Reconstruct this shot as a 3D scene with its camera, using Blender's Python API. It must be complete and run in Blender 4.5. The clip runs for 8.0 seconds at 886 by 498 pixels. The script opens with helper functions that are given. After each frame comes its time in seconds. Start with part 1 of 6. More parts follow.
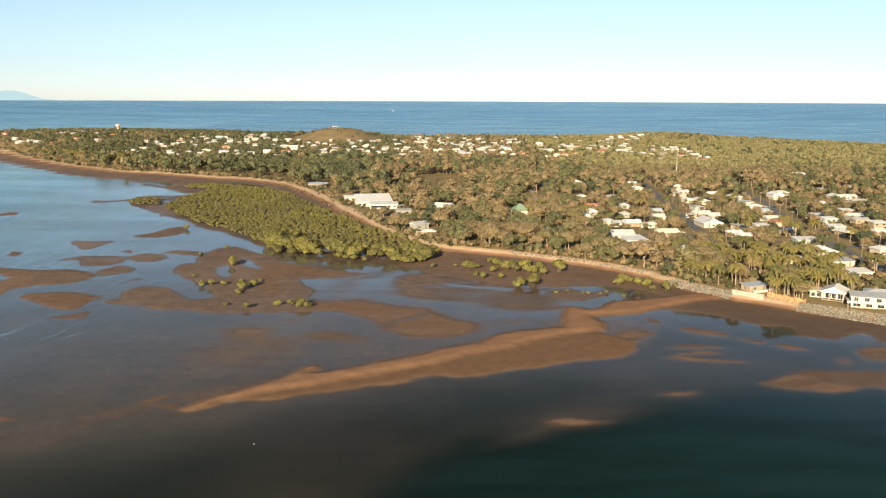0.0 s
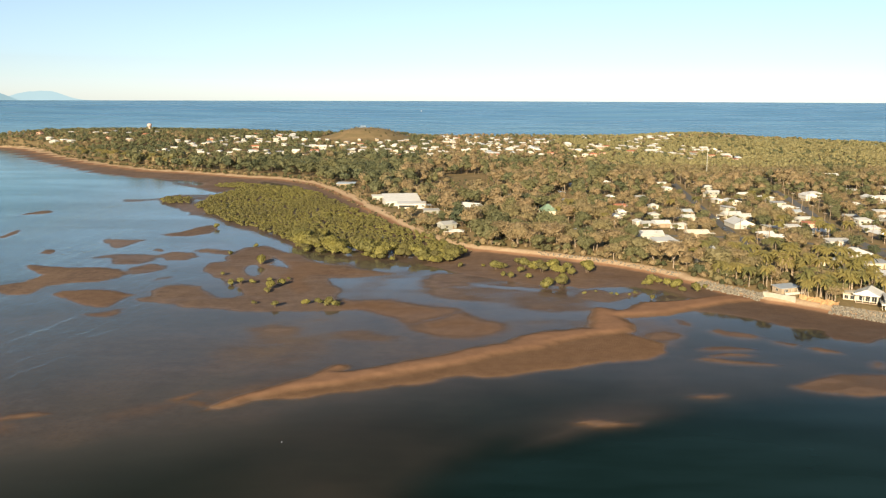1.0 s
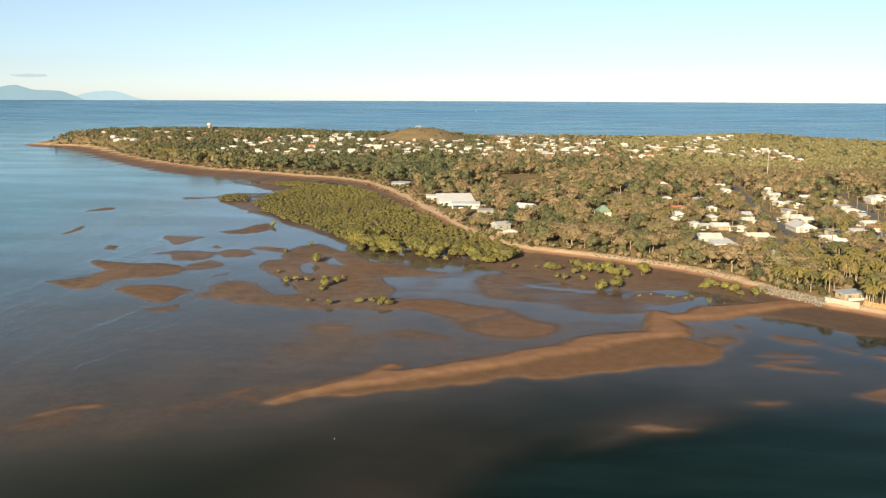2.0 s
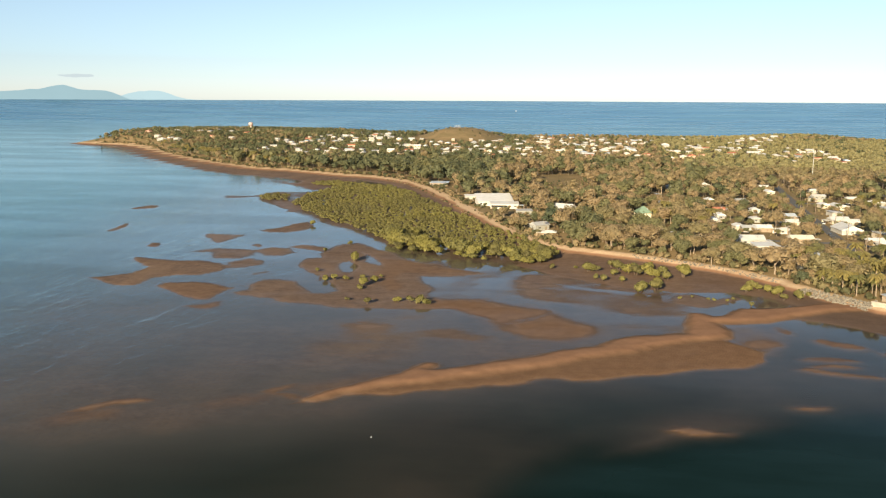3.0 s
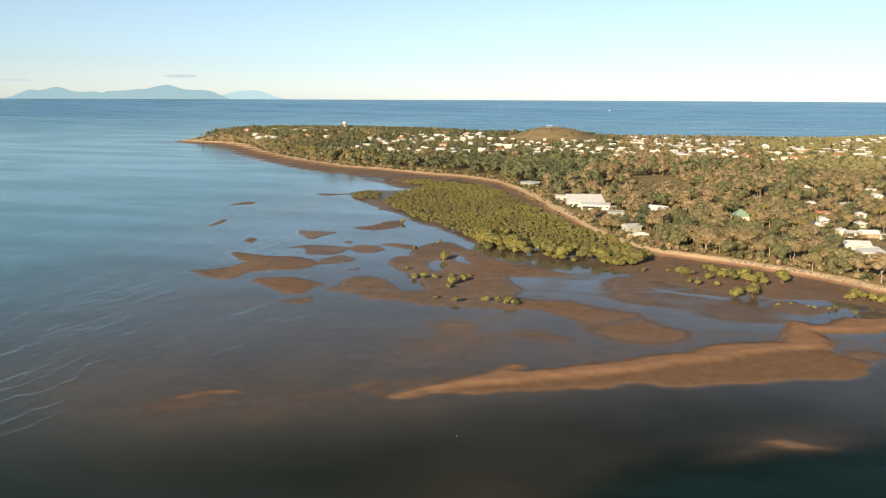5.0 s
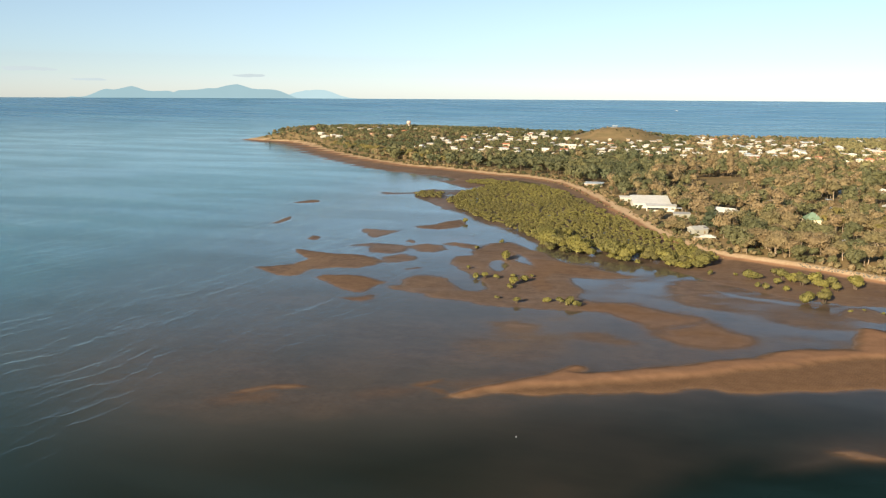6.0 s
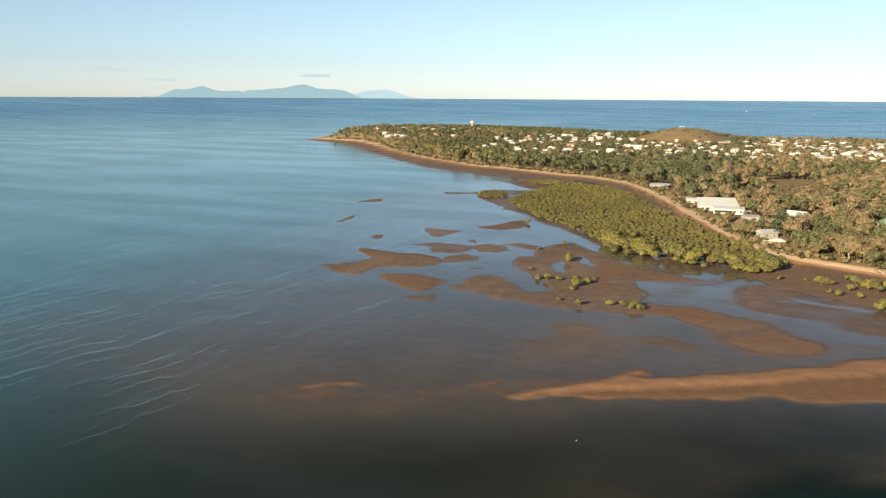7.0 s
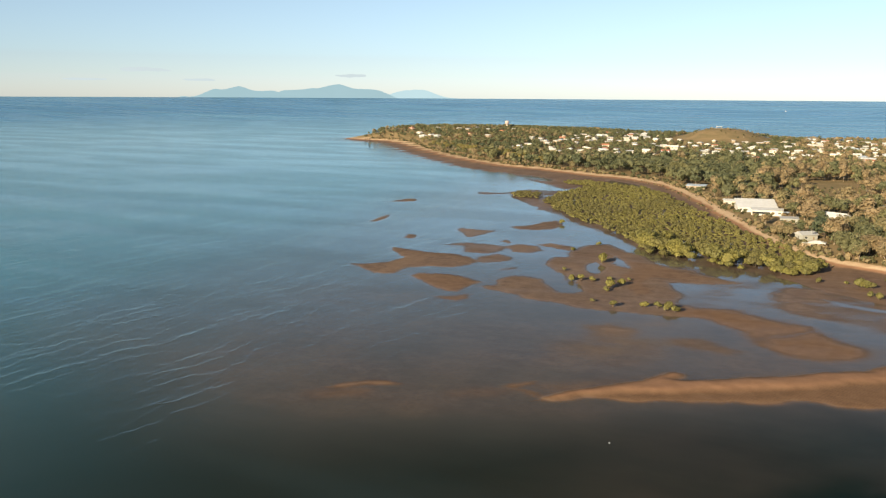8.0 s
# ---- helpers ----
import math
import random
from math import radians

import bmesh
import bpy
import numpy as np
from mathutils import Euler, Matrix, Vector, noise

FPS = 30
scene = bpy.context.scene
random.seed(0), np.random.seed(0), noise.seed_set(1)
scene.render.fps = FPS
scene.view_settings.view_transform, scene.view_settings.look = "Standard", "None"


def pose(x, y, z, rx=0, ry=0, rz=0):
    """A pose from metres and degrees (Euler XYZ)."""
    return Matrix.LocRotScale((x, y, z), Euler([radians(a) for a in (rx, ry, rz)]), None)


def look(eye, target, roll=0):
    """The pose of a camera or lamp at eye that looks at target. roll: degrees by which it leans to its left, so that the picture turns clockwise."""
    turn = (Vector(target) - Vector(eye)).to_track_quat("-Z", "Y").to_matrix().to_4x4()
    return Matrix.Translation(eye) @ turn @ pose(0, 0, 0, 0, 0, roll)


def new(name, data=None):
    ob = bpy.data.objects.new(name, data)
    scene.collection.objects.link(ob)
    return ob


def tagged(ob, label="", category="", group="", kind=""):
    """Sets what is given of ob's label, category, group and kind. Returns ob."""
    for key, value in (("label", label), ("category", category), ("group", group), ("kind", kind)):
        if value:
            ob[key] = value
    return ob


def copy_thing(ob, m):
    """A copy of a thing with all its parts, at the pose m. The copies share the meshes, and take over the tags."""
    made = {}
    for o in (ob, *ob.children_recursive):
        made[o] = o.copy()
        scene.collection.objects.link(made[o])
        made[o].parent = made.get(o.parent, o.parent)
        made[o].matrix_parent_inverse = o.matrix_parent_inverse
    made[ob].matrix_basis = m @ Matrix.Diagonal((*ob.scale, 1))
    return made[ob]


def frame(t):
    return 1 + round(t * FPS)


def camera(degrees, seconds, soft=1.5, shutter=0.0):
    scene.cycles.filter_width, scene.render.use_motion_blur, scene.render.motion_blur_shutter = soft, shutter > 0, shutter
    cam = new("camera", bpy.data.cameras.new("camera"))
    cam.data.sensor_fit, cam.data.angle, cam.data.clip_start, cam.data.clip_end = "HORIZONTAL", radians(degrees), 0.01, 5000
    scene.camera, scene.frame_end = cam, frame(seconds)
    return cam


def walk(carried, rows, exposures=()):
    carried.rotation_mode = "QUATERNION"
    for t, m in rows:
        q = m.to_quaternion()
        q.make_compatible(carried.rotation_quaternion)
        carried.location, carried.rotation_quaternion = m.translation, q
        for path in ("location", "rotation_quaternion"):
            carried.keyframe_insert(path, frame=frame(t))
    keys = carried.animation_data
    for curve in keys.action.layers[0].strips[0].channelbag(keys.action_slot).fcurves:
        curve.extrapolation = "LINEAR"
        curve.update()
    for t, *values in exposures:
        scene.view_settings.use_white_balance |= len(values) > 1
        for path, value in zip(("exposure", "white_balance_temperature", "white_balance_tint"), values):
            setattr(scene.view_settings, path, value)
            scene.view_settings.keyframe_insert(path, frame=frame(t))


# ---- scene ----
cam = camera(54.57, 8.0, soft=1.2)
# seconds, x, y, z, yaw, pitch, lean to the right
PATH = [
    (0.0, 0.000, -0.000, 80.000, -0.000, -10.039, -0.214),
    (0.5, -0.052, 0.099, 80.014, 0.509, -10.050, -0.166),
    (1.0, -0.117, 0.211, 80.007, 1.854, -10.057, -0.184),
    (1.5, -0.201, 0.336, 79.955, 3.549, -10.052, -0.182),
    (2.0, -0.234, 0.443, 79.893, 5.468, -10.056, -0.238),
    (3.5, -0.223, 0.728, 79.848, 9.116, -10.089, -0.247),
    (4.0, -0.220, 0.786, 79.851, 10.429, -10.101, -0.250),
    (5.5, -0.205, 0.853, 79.879, 16.190, -10.155, -0.265),
    (6.0, -0.210, 0.933, 79.901, 18.285, -10.184, -0.317),
    (6.5, -0.230, 1.054, 79.908, 20.370, -10.197, -0.350),
    (7.0, -0.258, 1.214, 79.901, 22.482, -10.206, -0.343),
    (7.5, -0.280, 1.402, 79.872, 24.068, -10.234, -0.362),
    (8.0, -0.284, 1.609, 79.838, 24.763, -10.225, -0.330),
]
walk(cam, [(t, pose(x, y, z, 90 + pitch, 0, yaw) @ pose(0, 0, 0, 0, 0, -lean)) for t, x, y, z, yaw, pitch, lean in PATH])

# ---- light ----
SUN_UP, SUN_FROM = 17.5, 256.0          # degrees; SUN_FROM counted from +x towards +y
world = bpy.data.worlds.new("sky")
scene.world = world
world.use_nodes = True
wn = world.node_tree.nodes
sky = wn.new("ShaderNodeTexSky")
sky.sky_type = "NISHITA"
sky.sun_disc = False
sky.sun_elevation = radians(SUN_UP)
sky.sun_rotation = radians(90 - SUN_FROM)
sky.altitude = 60
sky.air_density, sky.dust_density, sky.ozone_density = 0.8, 0.12, 3.0
wn["Background"].inputs["Strength"].default_value = 0.066
paler = wn.new("ShaderNodeHueSaturation")          # a thin high veil takes some colour out of the sky
paler.inputs["Hue"].default_value, paler.inputs["Saturation"].default_value = 0.482, 0.68
world.node_tree.links.new(sky.outputs["Color"], paler.inputs["Color"])
cool = wn.new("ShaderNodeMix")
cool.data_type, cool.blend_type = "RGBA", "MULTIPLY"
cool.inputs[0].default_value, cool.inputs[7].default_value = 1.0, (0.97, 1.0, 1.07, 1)
world.node_tree.links.new(paler.outputs["Color"], cool.inputs[6])
world.node_tree.links.new(cool.outputs[2], wn["Background"].inputs["Color"])
sun = new("sun", bpy.data.lights.new("sun", "SUN"))
sun.data.energy, sun.data.angle, sun.data.color = 5.0, radians(0.6), (1.0, 0.81, 0.52)
sun_way = Vector((math.cos(radians(SUN_FROM)) * math.cos(radians(SUN_UP)), math.sin(radians(SUN_FROM)) * math.cos(radians(SUN_UP)), math.sin(radians(SUN_UP))))
sun.matrix_world = look(sun_way * 300, (0, 0, 0))
scene.view_settings.exposure = 0.95


# ---- materials ----
def node_material(name):
    m = bpy.data.materials.new(name)
    m.use_nodes = True
    return m, m.node_tree.nodes, m.node_tree.links, m.node_tree.nodes["Principled BSDF"]


def noise_node(n, l, scale, detail=4.0, rough=0.55, stretch=None):
    tex = n.new("ShaderNodeTexNoise")
    tex.inputs["Scale"].default_value, tex.inputs["Detail"].default_value, tex.inputs["Roughness"].default_value = scale, detail, rough
    geo = n.new("ShaderNodeNewGeometry")
    if stretch:
        mp = n.new("ShaderNodeMapping")
        mp.inputs["Scale"].default_value = stretch[:3]
        mp.inputs["Rotation"].default_value = (0, 0, radians(stretch[3]))
        l.new(geo.outputs["Position"], mp.inputs["Vector"])
        l.new(mp.outputs["Vector"], tex.inputs["Vector"])
    else:
        l.new(geo.outputs["Position"], tex.inputs["Vector"])
    return tex.outputs["Fac"]


def ramp(n, l, fac, stops):
    r = n.new("ShaderNodeValToRGB")
    while len(r.color_ramp.elements) < len(stops):
        r.color_ramp.elements.new(0.5)
    for e, (p, c) in zip(r.color_ramp.elements, stops):
        e.position, e.color = p, (*c, 1) if len(c) == 3 else c
    l.new(fac, r.inputs["Fac"])
    return r.outputs["Color"]


def mix(n, l, fac, a, b, mode="MIX"):
    m = n.new("ShaderNodeMix")
    m.data_type, m.blend_type = "RGBA", mode
    for sock, v in ((m.inputs[0], fac), (m.inputs[6], a), (m.inputs[7], b)):
        if isinstance(v, (int, float)):
            sock.default_value = v
        elif isinstance(v, tuple):
            sock.default_value = (*v, 1)
        else:
            l.new(v, sock)
    return m.outputs[2]


def math_node(n, l, op, a, b=0.0, clamp=False):
    m = n.new("ShaderNodeMath")
    m.operation, m.use_clamp = op, clamp
    for sock, v in ((m.inputs[0], a), (m.inputs[1], b)):
        if isinstance(v, (int, float)):
            sock.default_value = v
        else:
            l.new(v, sock)
    return m.outputs[0]


def span(n, l, v, lo, hi, a=0.0, b=1.0):
    m = n.new("ShaderNodeMapRange")
    m.inputs["From Min"].default_value, m.inputs["From Max"].default_value = lo, hi
    m.inputs["To Min"].default_value, m.inputs["To Max"].default_value = a, b
    m.interpolation_type = "SMOOTHSTEP"
    l.new(v, m.inputs["Value"])
    return m.outputs["Result"]


def attribute(n, name):
    a = n.new("ShaderNodeAttribute")
    a.attribute_name = name
    return a.outputs["Fac"]


def bump(n, l, height, strength, distance, bsdf_normal):
    b = n.new("ShaderNodeBump")
    b.inputs["Strength"].default_value, b.inputs["Distance"].default_value = strength, distance
    l.new(height, b.inputs["Height"])
    l.new(b.outputs["Normal"], bsdf_normal)


def surface(name, a, b, rough=0.8, scale=0.8, relief=0.2, metal=0.0, wear=None):
    """Two tones mixed by fine and coarse noise, each object a little different."""
    m, n, l, p = node_material(name)
    fac = math_node(n, l, "ADD", math_node(n, l, "MULTIPLY", noise_node(n, l, scale), 0.6), math_node(n, l, "MULTIPLY", noise_node(n, l, scale * 9), 0.4))
    col = mix(n, l, span(n, l, fac, 0.35, 0.65), a, b)
    if wear:
        col = mix(n, l, span(n, l, noise_node(n, l, scale * 0.5, 6, 0.7), 0.55, 0.75, 0.0, 0.6), col, wear)
    info = n.new("ShaderNodeObjectInfo")
    tone = span(n, l, info.outputs["Random"], 0.0, 1.0, 0.86, 1.05)
    shade = n.new("ShaderNodeCombineColor")
    for i in range(3):
        l.new(tone, shade.inputs[i])
    l.new(mix(n, l, 1.0, col, shade.outputs[0], "MULTIPLY"), p.inputs["Base Color"])
    p.inputs["Roughness"].default_value, p.inputs["Metallic"].default_value = rough, metal
    if relief:
        bump(n, l, fac, relief, 0.05, p.inputs["Normal"])
    return m


def leaf_material(name, a, b, c, glow=0.25):
    """Foliage: tone by tree (tint attribute and object), by clump and by leaf; light comes through."""
    m, n, l, p = node_material(name)
    info = n.new("ShaderNodeObjectInfo")
    tree = math_node(n, l, "FRACT", math_node(n, l, "ADD", attribute(n, "tint"), math_node(n, l, "MULTIPLY", attribute(n, "single"), info.outputs["Random"])))
    geo = n.new("ShaderNodeNewGeometry")
    col = ramp(n, l, tree, [(0.0, a), (0.5, b), (1.0, c)])
    leafy = span(n, l, geo.outputs["Random Per Island"], 0.0, 1.0, 0.80, 1.16)
    grey = n.new("ShaderNodeCombineColor")
    for i in range(3):
        l.new(leafy, grey.inputs[i])
    col = mix(n, l, 1.0, col, grey.outputs[0], "MULTIPLY")
    l.new(col, p.inputs["Base Color"])
    p.inputs["Roughness"].default_value = 0.6
    p.inputs["Specular IOR Level"].default_value = 0.25
    tr = n.new("ShaderNodeBsdfTranslucent")
    l.new(col, tr.inputs["Color"])
    mx = n.new("ShaderNodeMixShader")
    mx.inputs[0].default_value = glow
    l.new(p.outputs[0], mx.inputs[1])
    l.new(tr.outputs[0], mx.inputs[2])
    l.new(mx.outputs[0], n["Material Output"].inputs["Surface"])
    return m


GUM = leaf_material("gum_leaves", (0.322, 0.258, 0.146), (0.345, 0.260, 0.154), (0.255, 0.226, 0.118), 0.40)
BUSHLAND = leaf_material("bushland_leaves", (0.335, 0.298, 0.150), (0.360, 0.312, 0.160), (0.300, 0.280, 0.138), 0.40)
GREEN = leaf_material("green_leaves", (0.140, 0.152, 0.082), (0.215, 0.206, 0.102), (0.100, 0.122, 0.072), 0.40)
MANGROVE = leaf_material("mangrove_leaves", (0.192, 0.182, 0.068), (0.268, 0.246, 0.076), (0.164, 0.150, 0.066), 0.36)
# Scrub leaf tones darkened to stand in for shadow beneath the trees.
SHADED_SCRUB = leaf_material("shade_darkened_scrub", (0.085, 0.085, 0.042), (0.12, 0.108, 0.052), (0.065, 0.075, 0.038), 0.2)
PALM = leaf_material("palm_fronds", (0.225, 0.200, 0.068), (0.280, 0.230, 0.084), (0.150, 0.152, 0.060), 0.30)
PINE = leaf_material("pine_needles", (0.03, 0.05, 0.025), (0.04, 0.055, 0.03), (0.025, 0.04, 0.02), 0.1)
BARK = surface("pale_bark", (0.30, 0.23, 0.17), (0.42, 0.34, 0.26), 0.85, 1.5, 0.4)
DARK_BARK = surface("dark_bark", (0.10, 0.075, 0.05), (0.16, 0.12, 0.09), 0.9, 1.5, 0.4)
WHITE_ROOF = surface("white_metal_roof", (0.64, 0.63, 0.60), (0.76, 0.75, 0.73), 0.45, 0.3, 0.1, 0.0, (0.46, 0.42, 0.37))
GREY_ROOF = surface("grey_metal_roof", (0.38, 0.39, 0.40), (0.48, 0.48, 0.47), 0.45, 0.3, 0.1, 0.0, (0.30, 0.28, 0.26))
CREAM_ROOF = surface("cream_metal_roof", (0.66, 0.60, 0.48), (0.74, 0.68, 0.57), 0.5, 0.3, 0.1, 0.0, (0.5, 0.42, 0.32))
BLUE_ROOF = surface("blue_grey_metal_roof", (0.42, 0.48, 0.56), (0.50, 0.56, 0.62), 0.4, 0.3, 0.1)
RED_ROOF = surface("red_tile_roof", (0.42, 0.16, 0.09), (0.50, 0.22, 0.13), 0.8, 0.6, 0.4, 0.0, (0.30, 0.14, 0.10))
GREEN_ROOF = surface("green_metal_roof", (0.17, 0.26, 0.19), (0.22, 0.31, 0.23), 0.5, 0.3, 0.1)
YELLOW_ROOF = surface("yellow_awning_cloth", (0.75, 0.55, 0.06), (0.8, 0.62, 0.1), 0.7, 0.4, 0.1)
WHITE_WALL = surface("white_painted_weatherboard", (0.52, 0.50, 0.455), (0.62, 0.60, 0.555), 0.7, 0.5, 0.1, 0.0, (0.55, 0.5, 0.43))
CREAM_WALL = surface("cream_painted_wall", (0.60, 0.52, 0.40), (0.68, 0.60, 0.48), 0.75, 0.5, 0.1)
TAN_WALL = surface("tan_brick_wall", (0.34, 0.26, 0.18), (0.42, 0.33, 0.24), 0.85, 0.8, 0.2)
GREY_WALL = surface("grey_green_painted_wall", (0.34, 0.35, 0.32), (0.42, 0.42, 0.39), 0.75, 0.5, 0.1)
PINK_WALL = surface("pink_rendered_wall", (0.62, 0.38, 0.30), (0.70, 0.46, 0.38), 0.8, 0.5, 0.1)
ORANGE_WALL = surface("orange_brick_wall", (0.52, 0.24, 0.12), (0.60, 0.30, 0.17), 0.85, 0.8, 0.2)
TANK_PINK = surface("pale_pink_tank_paint", (0.60, 0.44, 0.41), (0.68, 0.52, 0.48), 0.6, 0.4, 0.1)
TIMBER = surface("weathered_timber", (0.22, 0.16, 0.11), (0.32, 0.25, 0.18), 0.85, 1.2, 0.4)
STEEL = surface("galvanised_steel", (0.45, 0.46, 0.46), (0.55, 0.56, 0.55), 0.45, 1.0, 0.1, 0.6)
CONCRETE = surface("pale_concrete", (0.40, 0.355, 0.295), (0.50, 0.45, 0.39), 0.85, 0.5, 0.3, 0.0, (0.34, 0.29, 0.24))
ROCK = surface("revetment_rock", (0.12, 0.105, 0.085), (0.25, 0.225, 0.185), 0.9, 0.9, 0.6, 0.0, (0.07, 0.06, 0.048))
CLAY = surface("eroded_orange_clay", (0.37, 0.215, 0.10), (0.47, 0.305, 0.16), 0.95, 0.5, 0.8, 0.0, (0.36, 0.20, 0.09))
ASPHALT = surface("asphalt", (0.10, 0.098, 0.095), (0.14, 0.136, 0.13), 0.85, 1.0, 0.3, 0.0, (0.18, 0.16, 0.135))
CAR_WHITE = surface("white_car_paint", (0.75, 0.75, 0.75), (0.8, 0.8, 0.8), 0.25, 1.0, 0.0)
CAR_DARK = surface("dark_car_paint", (0.06, 0.07, 0.09), (0.08, 0.09, 0.11), 0.25, 1.0, 0.0)
RUBBER = surface("tyre_rubber", (0.02, 0.02, 0.02), (0.03, 0.03, 0.03), 0.9, 3.0, 0.0)


def glass_material():
    m, n, l, p = node_material("dark_window_glass")
    l.new(mix(n, l, noise_node(n, l, 0.6), (0.02, 0.025, 0.03), (0.06, 0.065, 0.07)), p.inputs["Base Color"])
    p.inputs["Roughness"].default_value = 0.08
    return m


GLASS = glass_material()


def ground_material():
    """Sand that darkens where it is wet, mud flats, and dry grass inland."""
    m, n, l, p = node_material("sand_mud_and_dry_grass")
    geo = n.new("ShaderNodeNewGeometry")
    sep = n.new("ShaderNodeSeparateXYZ")
    l.new(geo.outputs["Position"], sep.inputs[0])
    coarse, fine, mottle = noise_node(n, l, 0.05, 5), noise_node(n, l, 1.2, 5), noise_node(n, l, 0.22, 6, 0.65)
    streak = noise_node(n, l, 0.12, 5, 0.6, (0.25, 1.0, 1.0, 25))
    dry = mix(n, l, span(n, l, fine, 0.3, 0.7), (0.43, 0.312, 0.205), (0.52, 0.390, 0.268))
    dry = mix(n, l, span(n, l, mottle, 0.45, 0.7, 0.0, 0.5), dry, (0.38, 0.24, 0.14))
    wet = mix(n, l, span(n, l, mottle, 0.3, 0.7), (0.126, 0.090, 0.072), (0.196, 0.137, 0.104))
    wet = mix(n, l, span(n, l, streak, 0.45, 0.75, 0.0, 0.6), wet, (0.118, 0.078, 0.056))
    pale = mix(n, l, span(n, l, mottle, 0.3, 0.7), (0.156, 0.091, 0.053), (0.204, 0.121, 0.071))
    wet = mix(n, l, span(n, l, noise_node(n, l, 0.035, 6, 0.62, (1.0, 0.5, 1.0, 30)), 0.42, 0.66, 0.0, 0.7), wet, (0.225, 0.154, 0.108))
    eastward = math_node(n, l, "ADD", sep.outputs["X"], math_node(n, l, "MULTIPLY", math_node(n, l, "SUBTRACT", mottle, 0.5), 50.0))
    wet = mix(n, l, span(n, l, eastward, 62.0, 112.0, 0.0, 0.6), wet, (0.092, 0.060, 0.044))          # darker brown towards the eastern flat
    wet = mix(n, l, span(n, l, noise_node(n, l, 0.7, 6, 0.7), 0.46, 0.66, 0.0, 0.40), wet, (0.080, 0.056, 0.044))
    wet = mix(n, l, attribute(n, "clean"), wet, pale)
    level = math_node(n, l, "ADD", sep.outputs["Z"], math_node(n, l, "MULTIPLY", math_node(n, l, "SUBTRACT", streak, 0.5), 0.15))
    dryness = span(n, l, level, 0.16, 0.85)
    damp = mix(n, l, span(n, l, mottle, 0.3, 0.7), (0.232, 0.130, 0.078), (0.280, 0.159, 0.097))
    sand = mix(n, l, dryness, wet, damp)
    sand = mix(n, l, span(n, l, level, 1.0, 1.7), sand, dry)
    muddy = math_node(n, l, "ADD", math_node(n, l, "MULTIPLY", math_node(n, l, "SUBTRACT", coarse, 0.5), 60.0), sep.outputs["X"])
    silt = mix(n, l, span(n, l, math_node(n, l, "ADD", math_node(n, l, "MULTIPLY", coarse, 0.65), math_node(n, l, "MULTIPLY", streak, 0.35)), 0.38, 0.62), (0.110, 0.086, 0.072), (0.146, 0.112, 0.092))
    silt = mix(n, l, span(n, l, muddy, 0.0, -90.0), silt, mix(n, l, streak, (0.116, 0.102, 0.086), (0.152, 0.132, 0.108)))
    sand = mix(n, l, span(n, l, sep.outputs["Z"], -0.35, -0.02), mix(n, l, attribute(n, "clean"), silt, pale), sand)
    grass = mix(n, l, span(n, l, coarse, 0.35, 0.65), (0.275, 0.200, 0.110), (0.200, 0.156, 0.082))
    grass = mix(n, l, span(n, l, fine, 0.4, 0.75, 0.0, 0.5), grass, (0.32, 0.238, 0.135))
    col = mix(n, l, span(n, l, math_node(n, l, "ADD", attribute(n, "land"), math_node(n, l, "MULTIPLY", math_node(n, l, "SUBTRACT", mottle, 0.5), 0.8)), 0.35, 0.65), sand, grass)
    wave = n.new("ShaderNodeTexWave")
    wave.inputs["Scale"].default_value, wave.inputs["Distortion"].default_value, wave.inputs["Detail"].default_value = 0.36, 9.0, 3.0
    mp = n.new("ShaderNodeMapping")
    mp.inputs["Rotation"].default_value = (0, 0, radians(20))
    l.new(geo.outputs["Position"], mp.inputs["Vector"])
    l.new(mp.outputs["Vector"], wave.inputs["Vector"])
    rippled = math_node(n, l, "MULTIPLY", span(n, l, sep.outputs["Z"], -0.12, 0.05), span(n, l, math_node(n, l, "ADD", sep.outputs["Z"], math_node(n, l, "MULTIPLY", mottle, 0.5)), 0.9, 0.35))
    col = mix(n, l, math_node(n, l, "MULTIPLY", math_node(n, l, "MULTIPLY", span(n, l, wave.outputs["Fac"], 0.55, 0.2), rippled), span(n, l, attribute(n, "clean"), 0.82, 1.0, 0.05, 0.24)), col, (0.105, 0.070, 0.050))
    l.new(col, p.inputs["Base Color"])
    l.new(span(n, l, level, 0.0, 0.22, 0.45, 0.95), p.inputs["Roughness"])
    p.inputs["Specular IOR Level"].default_value = 0.04
    relief = math_node(n, l, "ADD", math_node(n, l, "MULTIPLY", math_node(n, l, "MULTIPLY", wave.outputs["Fac"], rippled), 0.22), fine)
    bump(n, l, relief, 0.28, 0.22, p.inputs["Normal"])
    return m


